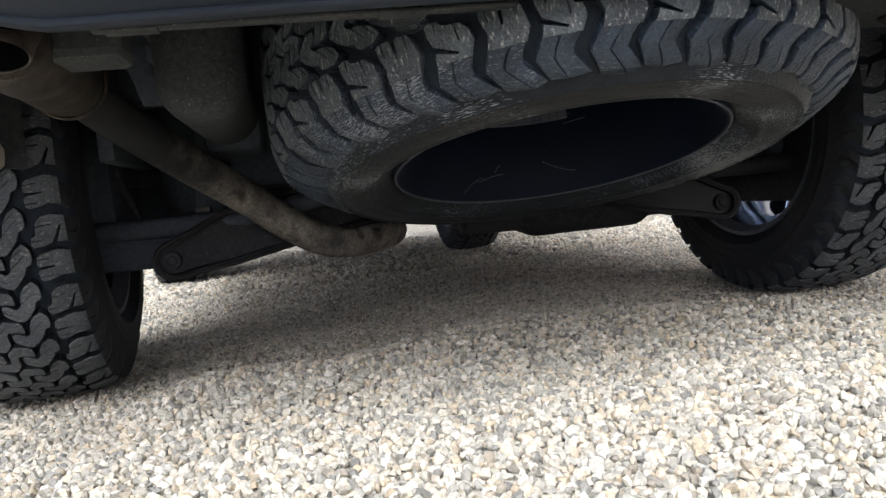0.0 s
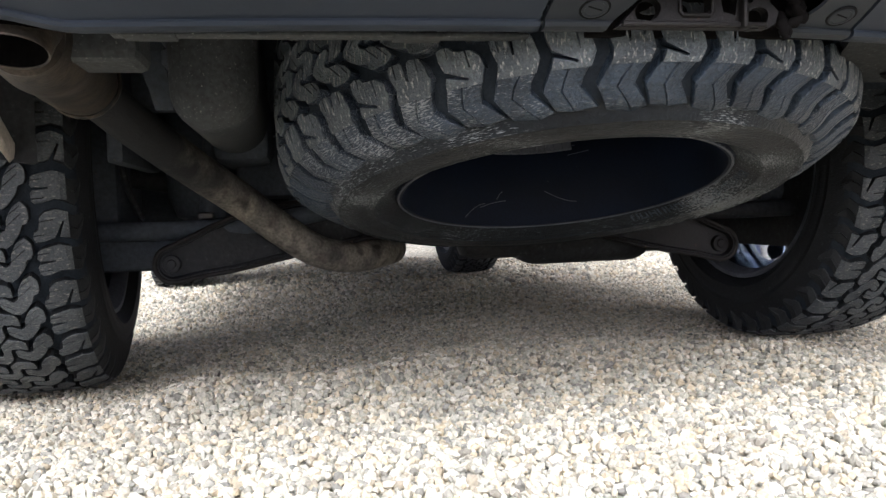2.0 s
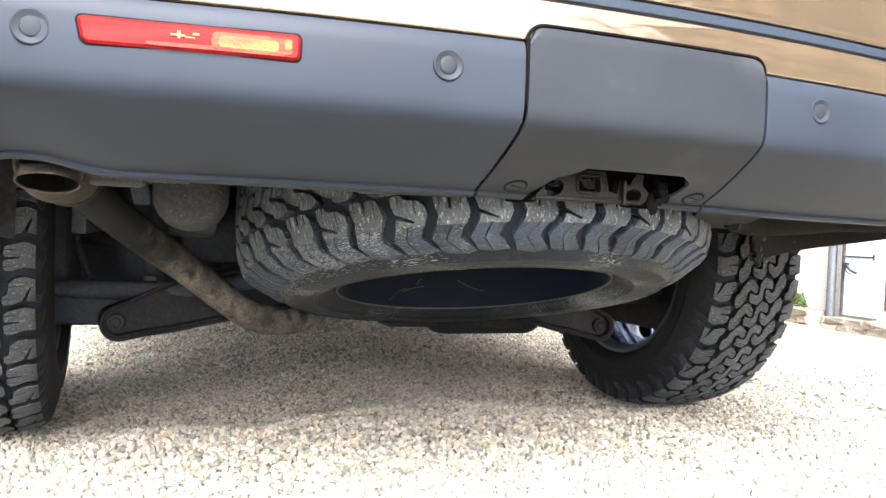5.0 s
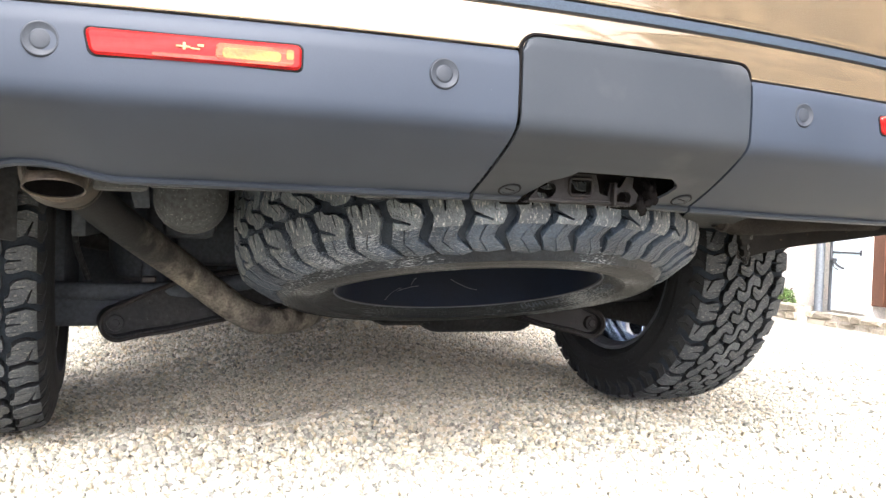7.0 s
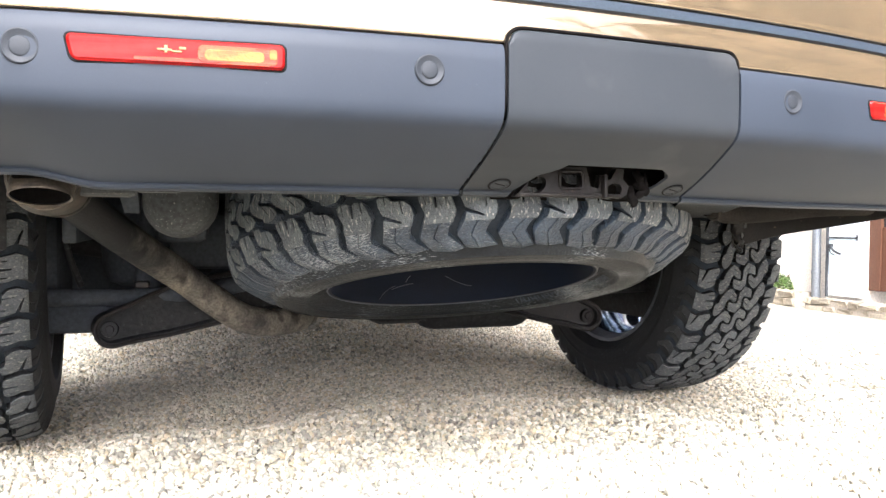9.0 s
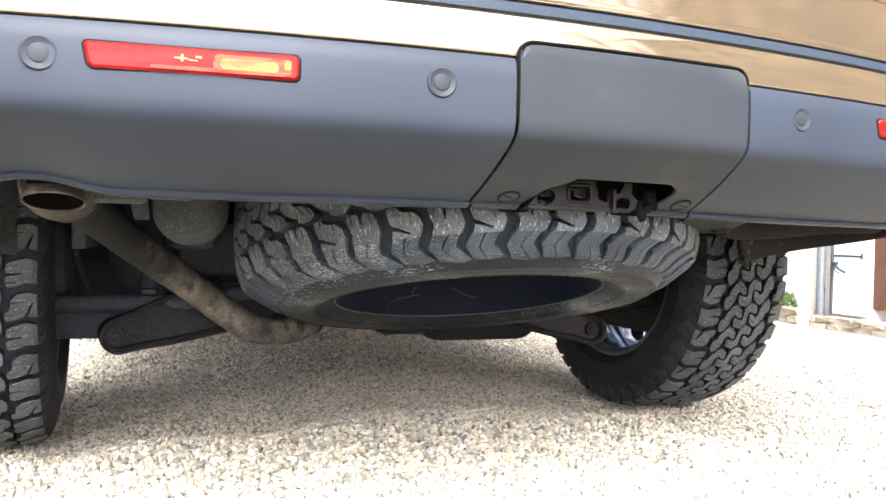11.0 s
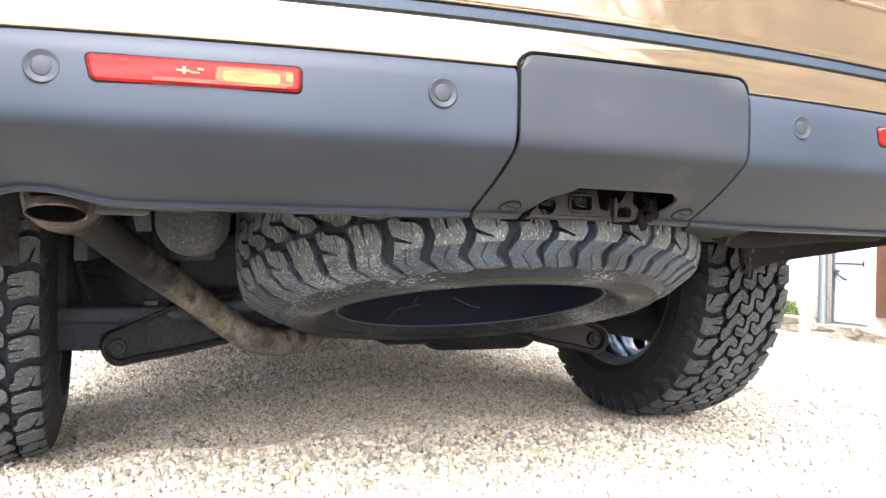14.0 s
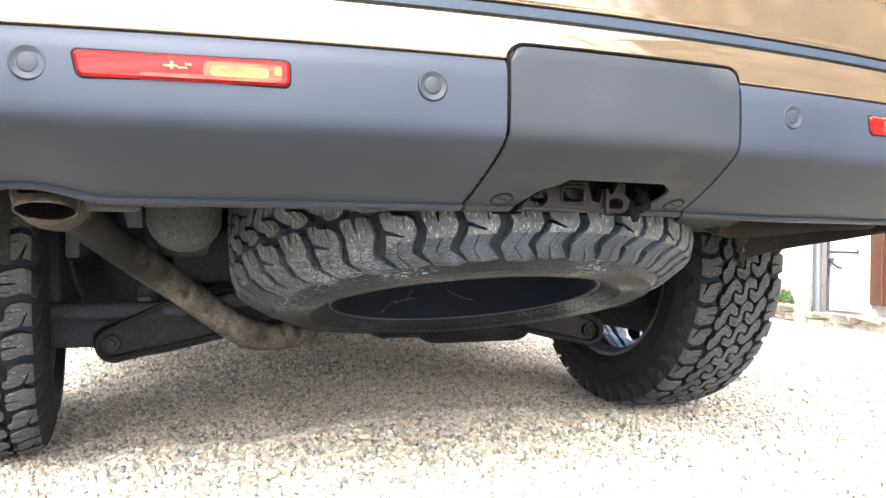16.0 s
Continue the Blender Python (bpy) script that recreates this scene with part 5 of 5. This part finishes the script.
def under_tray():
    """Plates behind the bumper: a felt liner and spare-wheel cradle."""
    bm = bmesh.new()
    box(bm, (-0.50, 0.212, 0.4728), (-0.12, 0.232, 0.4775), 0.002)
    for x in (-0.46, -0.22):
        box(bm, (x - 0.030, 0.208, 0.4712), (x + 0.016, 0.236, 0.4755), 0.002)
    part("bumper_flange", bm, M_MUFFLER, car, "dusty grey plastic flange with clips under the bumper", 35)
    bm = bmesh.new()
    v = [bm.verts.new(q) for q in ((0.22, 0.205, 0.470), (0.34, 0.215, 0.470), (0.40, 0.36, 0.452), (0.30, 0.36, 0.452))]
    bm.faces.new(v)
    bmesh.ops.solidify(bm, geom=list(bm.faces), thickness=0.004)
    part("splash_plate", bm, M_MUFFLER, car, "dusty grey splash plate behind the bumper", 35)
    # rolled liner that runs out along the bumper
    bm = bmesh.new()
    rows = []
    for i, x in enumerate(spread(0.352, 0.74, 20)):
        f = i / 20
        r = (0.030 - 0.012 * f) * (0.55 + 0.45 * fade(0, 0.12, f))
        c = Vector((x, 0.315 + 0.05 * f, 0.469 + 0.010 * f + 0.0015 * math.sin(23 * x)))
        rows.append([bm.verts.new(c + Vector((0.10 * r * math.sin(3 * a), 1.05 * r * math.cos(a), -r * math.sin(a)))) for a in spread(-0.5, math.pi + 0.3, 12)])
    for p, q in zip(rows, rows[1:]):
        for i in range(12):
            bm.faces.new((p[i], p[i + 1], q[i + 1], q[i]))
    bmesh.ops.solidify(bm, geom=list(bm.faces), thickness=0.003)
    liner = part("corner_liner", bm, M_LINER, car, "brown dusty rolled liner behind the bumper", 50)
    bm = bmesh.new()
    tube(bm, [Vector((0.352 + 0.012 * math.sin(a) + 0.004, 0.315 + 0.022 * math.cos(a), 0.471 - 0.022 * math.sin(a))) for a in spread(0, math.pi, 12)], 0.003, 8)
    part("liner_lip", bm, M_LINER, liner, "pale rolled lip of the liner", 60)
    bm = bmesh.new()
    box(bm, (0.50, 0.26, 0.474), (0.66, 0.31, 0.482), 0.004)
    box(bm, (0.53, 0.265, 0.468), (0.60, 0.30, 0.476), 0.004)
    part("clip_strip", bm, M_UNDER, car, "grey plastic clip strip", 35)
    bm = bmesh.new()
    line = smooth_path([(0.655, 0.600, 0.455), (0.650, 0.602, 0.43), (0.657, 0.604, 0.405), (0.662, 0.606, 0.386)], 4)
    tube(bm, line, [0.018, 0.015, 0.016, 0.012, 0.013, 0.010, 0.011, 0.009, 0.010, 0.007, 0.008, 0.005, 0.003][:len(line)], 14)
    flake = random.Random(8)
    for v in bm.verts:
        v.co += Vector((flake.uniform(-1, 1), flake.uniform(-1, 1), flake.uniform(-1, 1))) * 0.0028
    part("rusty_stay", bm, M_CAST, car, "flaking rusty stay under the corner", 40)
    bm = bmesh.new()
    tube(bm, [spare.location + axis * -0.02, spare.location + axis * 0.28], 0.02, 14)
    part("spare_winch", bm, M_CHASSIS, car, "black winch that carries the spare wheel", 40)


under_tray()


def raised_marks():
    """Worn raised marks on the spare's lower wall."""
    rr = random.Random(11)
    bm = bmesh.new()
    for a0, a1, n in ((162, 190, 7), (196, 226, 8)):
        for k in range(n):
            a = radians(a0 + (a1 - a0) * k / n)
            # the bars lie on the slope of the wall above the bead
            m = Matrix.Rotation(a, 4, "X") @ Matrix.Translation((-0.1275, 0, 0.2530)) @ Matrix.Rotation(radians(-33), 4, "Y")
            h = rr.uniform(0.013, 0.016)
            for d in (-0.0056, 0.0044):
                box(bm, (-0.0012, d - 0.0014, -h / 2), (0.002, d + 0.0014, h / 2), 0.0005, m, 1)
            if rr.random() < 0.8:
                z = rr.choice((-1, 0, 1)) * h * 0.4
                box(bm, (-0.0012, -0.0055, z - 0.0013), (0.002, 0.0055, z + 0.0013), 0.0005, m, 1)
    ob = part("raised_marking", bm, M_SCUFFED, spare, "worn raised marks on the tyre wall")
    tagged(ob, kind="stuff")


raised_marks()
c0 = lip + axis * 0.118
for k in range(9):
    a = radians(100 - k * 4.4)
    m = Matrix.Translation(c0) @ Matrix.Rotation(-TILT, 4, "X") @ Matrix.Rotation(a - math.pi / 2, 4, "Z")
    part("balance_weight", box(bmesh.new(), (-0.0072, 0.190, -0.011), (0.0072, 0.1965, 0.011), 0.001, m, 1), M_WEIGHT, spare, "grey adhesive balance weight inside the rim").matrix_parent_inverse = Matrix.LocRotScale(spare.location, spare.rotation_euler, None).inverted()


# ---- the house beside the yard ----
HX = 5.80
house = empty("house", (HX, 5.5, -0.36), label="cream-rendered house with pale blue shutter and brown door", category="house")


def house_part(name, bm, mat, label="", smooth=None):
    ob = part(name, bm, mat, house, label, smooth)
    ob.matrix_parent_inverse = Matrix.Translation(house.location).inverted()
    return ob


def build_house():
    bm = bmesh.new()
    box(bm, (HX, 5.03, -0.5), (HX + 0.4, 13.0, 5.4))
    box(bm, (HX, 1.2, -0.5), (HX + 0.4, 4.0, 5.4))
    box(bm, (HX, 4.0, 1.95), (HX + 0.4, 5.03, 5.4))
    house_part("wall", bm, M_RENDER, "cream lime-rendered wall")
    bm = bmesh.new()
    v = [bm.verts.new(p) for p in ((HX - 0.4, 0.9, 5.3), (HX - 0.4, 13.4, 5.3), (HX + 4, 13.4, 7.2), (HX + 4, 0.9, 7.2))]
    bm.faces.new(v)
    bmesh.ops.solidify(bm, geom=list(bm.faces), thickness=0.12)
    house_part("roof", bm, M_WOOD, "brown tiled roof")
    bm = bmesh.new()
    tube(bm, [Vector((HX - 0.07, 5.575, -0.35)), Vector((HX - 0.07, 5.575, 5.2))], 0.042, 20)
    for z in (-0.02, 1.9, 3.8):
        tube(bm, [Vector((HX - 0.07, 5.575, z)), Vector((HX - 0.07, 5.575, z + 0.03))], 0.047, 20)
    house_part("downpipe", bm, M_ZINC, "grey zinc downpipe with collars", 50)
    # shutter leaf folded open on the wall
    bm = bmesh.new()
    for i in range(4):
        y0 = 5.035 + i * 0.112
        box(bm, (HX - 0.045, y0, -0.225), (HX - 0.015, y0 + 0.110, 1.92), 0.003)
    sh = house_part("shutter", bm, M_SHUTTER, "pale blue plank shutter leaf", None)
    bm = bmesh.new()
    tube(bm, [Vector((HX - 0.055, 5.452, -0.24)), Vector((HX - 0.055, 5.452, 1.95))], 0.015, 8)
    for z in (0.345, 1.5):
        box(bm, (HX - 0.055, 5.10, z - 0.008), (HX - 0.046, 5.45, z + 0.008), 0.002)
        box(bm, (HX - 0.056, 5.095, z - 0.025), (HX - 0.046, 5.110, z + 0.030), 0.002)
    house_part("strap_hinge", bm, M_IRON, "dark iron strap hinge and bar", 40)
    bm = bmesh.new()
    box(bm, (HX - 0.075, 5.385, 0.255), (HX - 0.046, 5.445, 0.285), 0.006)
    tube(bm, smooth_path([(HX - 0.07, 5.40, 0.265), (HX - 0.09, 5.35, 0.225), (HX - 0.085, 5.29, 0.195), (HX - 0.07, 5.27, 0.19)], 5), 0.012, 8)
    tube(bm, smooth_path([(HX - 0.07, 5.41, 0.255), (HX - 0.09, 5.38, 0.20), (HX - 0.085, 5.33, 0.175)], 5), 0.005, 6)
    house_part("shutter_latch", bm, M_IRON, "black iron shutter latch", 40)
    # brown glazed door and frame
    bm = bmesh.new()
    box(bm, (HX + 0.02, 4.90, -0.15), (HX + 0.10, 5.03, 1.95), 0.006)
    box(bm, (HX + 0.02, 4.0, -0.15), (HX + 0.10, 4.12, 1.95), 0.006)
    box(bm, (HX + 0.02, 4.12, 1.84), (HX + 0.10, 4.90, 1.95), 0.006)
    box(bm, (HX + 0.035, 4.12, -0.15), (HX + 0.085, 4.90, 0.45), 0.006)
    box(bm, (HX + 0.035, 4.47, 0.45), (HX + 0.085, 4.55, 1.84), 0.006)
    d = house_part("door", bm, M_WOOD, "reddish brown wooden glazed door and frame")
    bm = bmesh.new()
    box(bm, (HX + 0.055, 4.12, 0.45), (HX + 0.062, 4.90, 1.84))
    house_part("pane", bm, M_GLASS, "dark door glass")


build_house()
house.location.y -= 0.055


def stone_course(name, label, cat, y0, y1, x0, x1, z0, z1, seed, courses):
    """A low wall of rough limestone blocks on a mortar core, each block a piece of its own."""
    rr = random.Random(seed)
    bm = bmesh.new()
    box(bm, (x0 + 0.025, y0, z0), (x1, y1, z1 - 0.02), 0.01)
    core = part(name, bm, M_MORTAR, None)
    core.location.y = -0.05
    tagged(core, label, cat)
    h = (z1 - z0) / courses
    for c in range(courses):
        y = y0
        while y < y1 - 0.03:
            w = min(rr.uniform(0.09, 0.26), y1 - y)
            bm = bmesh.new()
            box(bm, (x0 + rr.uniform(0, 0.02), y + 0.006, z0 + c * h + 0.005), (x0 + 0.12, y + w - 0.006, z0 + (c + 1) * h - 0.005), 0.012, None, 1)
            for v in bm.verts:
                v.co += Vector((rr.uniform(-1, 1), rr.uniform(-1, 1), rr.uniform(-1, 1))) * 0.012
            part("stone", bm, M_LIMESTONE, core)
            y += w


stone_course("low_wall", "low rough limestone border along the house wall", "wall", 5.63, 8.2, HX - 0.30, HX, -0.52, -0.195, 4, 4)
stone_course("door_step", "worn limestone door step block", "step", 3.7, 5.46, HX - 0.34, HX, -0.52, -0.235, 9, 4)


def bush(place, size, seed, name, label):
    rr = random.Random(seed)
    top = empty(name, place, label=label, category="plant")
    bm = bmesh.new()
    for k in range(14):
        a, t = rr.uniform(0, 6.28), rr.uniform(0.2, 1.0)
        tube(bm, smooth_path([(0, 0, 0), (0.4 * t * size * math.cos(a), 0.4 * t * size * math.sin(a), 0.5 * size), (0.8 * t * size * math.cos(a), 0.8 * t * size * math.sin(a), size * rr.uniform(0.7, 1.1))], 4), 0.003, 5)
    part("stem", bm, M_STEM, top)
    bm = bmesh.new()
    for k in range(700):
        a, t, z = rr.uniform(0, 6.28), math.sqrt(rr.random()), rr.uniform(0.05, 1.1)
        c = Vector((t * size * (1 - 0.3 * z) * math.cos(a), t * size * (1 - 0.3 * z) * math.sin(a), z * size * (1.05 - 0.4 * t)))
        m = Matrix.Translation(c) @ Euler((rr.uniform(-1, 1), rr.uniform(-1, 1), rr.uniform(0, 6.28))).to_matrix().to_4x4()
        s = rr.uniform(0.012, 0.022)
        p = [bm.verts.new(m @ Vector(q)) for q in ((0, -s * 0.15, 0), (s * 0.5, s * 0.7, 0.003), (0, s * 1.8, -0.002), (-s * 0.5, s * 0.7, 0.003))]
        bm.faces.new(p)
    part("foliage", bm, M_LEAF, top)


bush((HX - 0.14, 5.95, -0.205), 0.155, 2, "plant", "small bushy green plant growing on the stone border")


# ---- behind the camera: unseen things added for the paint to mirror ----
# Unseen barn, added to darken the reflections towards the right.
def barn():
    top = empty("barn", (7.7, -3.0, 0), label="brown rubble-stone barn, unseen, added for the paint to mirror", category="barn")
    back = Matrix.Translation(top.location).inverted()
    bm = bmesh.new()
    box(bm, (4.9, -5.3, -0.6), (10.5, -0.6, 4.6), 0.02)
    part("wall", bm, M_BARN, top, "brown rubble wall").matrix_parent_inverse = back
    bm = bmesh.new()
    v = [bm.verts.new(p) for p in ((4.6, -5.6, 4.5), (4.6, -0.3, 4.5), (7.7, -0.3, 6.2), (7.7, -5.6, 6.2))]
    bm.faces.new(v)
    bmesh.ops.solidify(bm, geom=list(bm.faces), thickness=0.1)
    part("roof", bm, M_WOOD, top, "brown tiled roof").matrix_parent_inverse = back


barn()


def bare_tree(place, height, seed):
    rr = random.Random(seed)
    top = empty("tree", place, label="bare tree with many thin twigs", category="tree")
    trunk, twigs = bmesh.new(), bmesh.new()

    def grow(p, d, length, r, level):
        line, q = [p], p
        for k in range(4):
            d = (d + Vector((rr.uniform(-1, 1), rr.uniform(-1, 1), rr.uniform(-0.3, 0.7))) * 0.22).normalized()
            q = q + d * length / 4
            line.append(q)
        tube(trunk if level < 2 else twigs, line, [r * (1 - 0.12 * i) for i in range(5)], 8 if level < 2 else 4)
        if level < 4:
            for k in range(4 if level < 3 else 3):
                e = (d + Vector((rr.uniform(-1, 1), rr.uniform(-1, 1), rr.uniform(-0.2, 0.8))) * 0.8).normalized()
                grow(line[rr.choice((2, 3, 4))], e, length * rr.uniform(0.5, 0.72), r * 0.5, level + 1)
    grow(Vector((0, 0, -0.2)), Vector((0, 0, 1)), height * 0.42, 0.12, 0)
    part("trunk", trunk, M_STEM, top, smooth=60)
    part("twigs", twigs, M_STEM, top, smooth=60)


bare_tree((3.9, -4.6, -0.1), 5.0, 8)


# Unseen hedge, added as a dark band low in the reflections.
def hedge(x0, x1, y, height, seed):
    rr = random.Random(seed)
    top = empty("hedge", ((x0 + x1) / 2, y, -0.1), label="dark evergreen hedge, unseen, added to be mirrored low down", category="hedge")
    back = Matrix.Translation(top.location).inverted()
    bm = bmesh.new()
    box(bm, (x0 + 0.2, y - 0.5, -0.3), (x1 - 0.2, y + 0.25, height - 0.35))
    part("inner_growth", bm, M_STEM, top, "dark inner twigs").matrix_parent_inverse = back
    verts, faces = [], []
    for k in range(9000):
        x, z = rr.uniform(x0, x1), rr.uniform(-0.1, height)
        bulge = 0.35 * noise.noise((x * 0.9, z * 0.9, seed)) + 0.15 * noise.noise((x * 3, z * 3, 1))
        c = Vector((x, y + 0.5 + bulge, z)) if rr.random() < 0.75 else Vector((x, y + rr.uniform(-0.6, 0.5), height - 0.2 + bulge))
        m = Matrix.Translation(c) @ Euler((rr.uniform(-1.2, 1.2), rr.uniform(-1.2, 1.2), rr.uniform(0, 6.28))).to_matrix().to_4x4()
        s = rr.uniform(0.06, 0.13)
        n = len(verts)
        verts += [m @ Vector(q) for q in ((0, -s, 0), (s * 0.5, 0, 0.02), (0, s, 0), (-s * 0.5, 0, 0.02))]
        faces.append((n, n + 1, n + 2, n + 3))
    mesh_object("foliage", verts, faces, M_HEDGE, top).matrix_parent_inverse = back


hedge(-12.0, 5.4, -9.5, 1.1, 6)
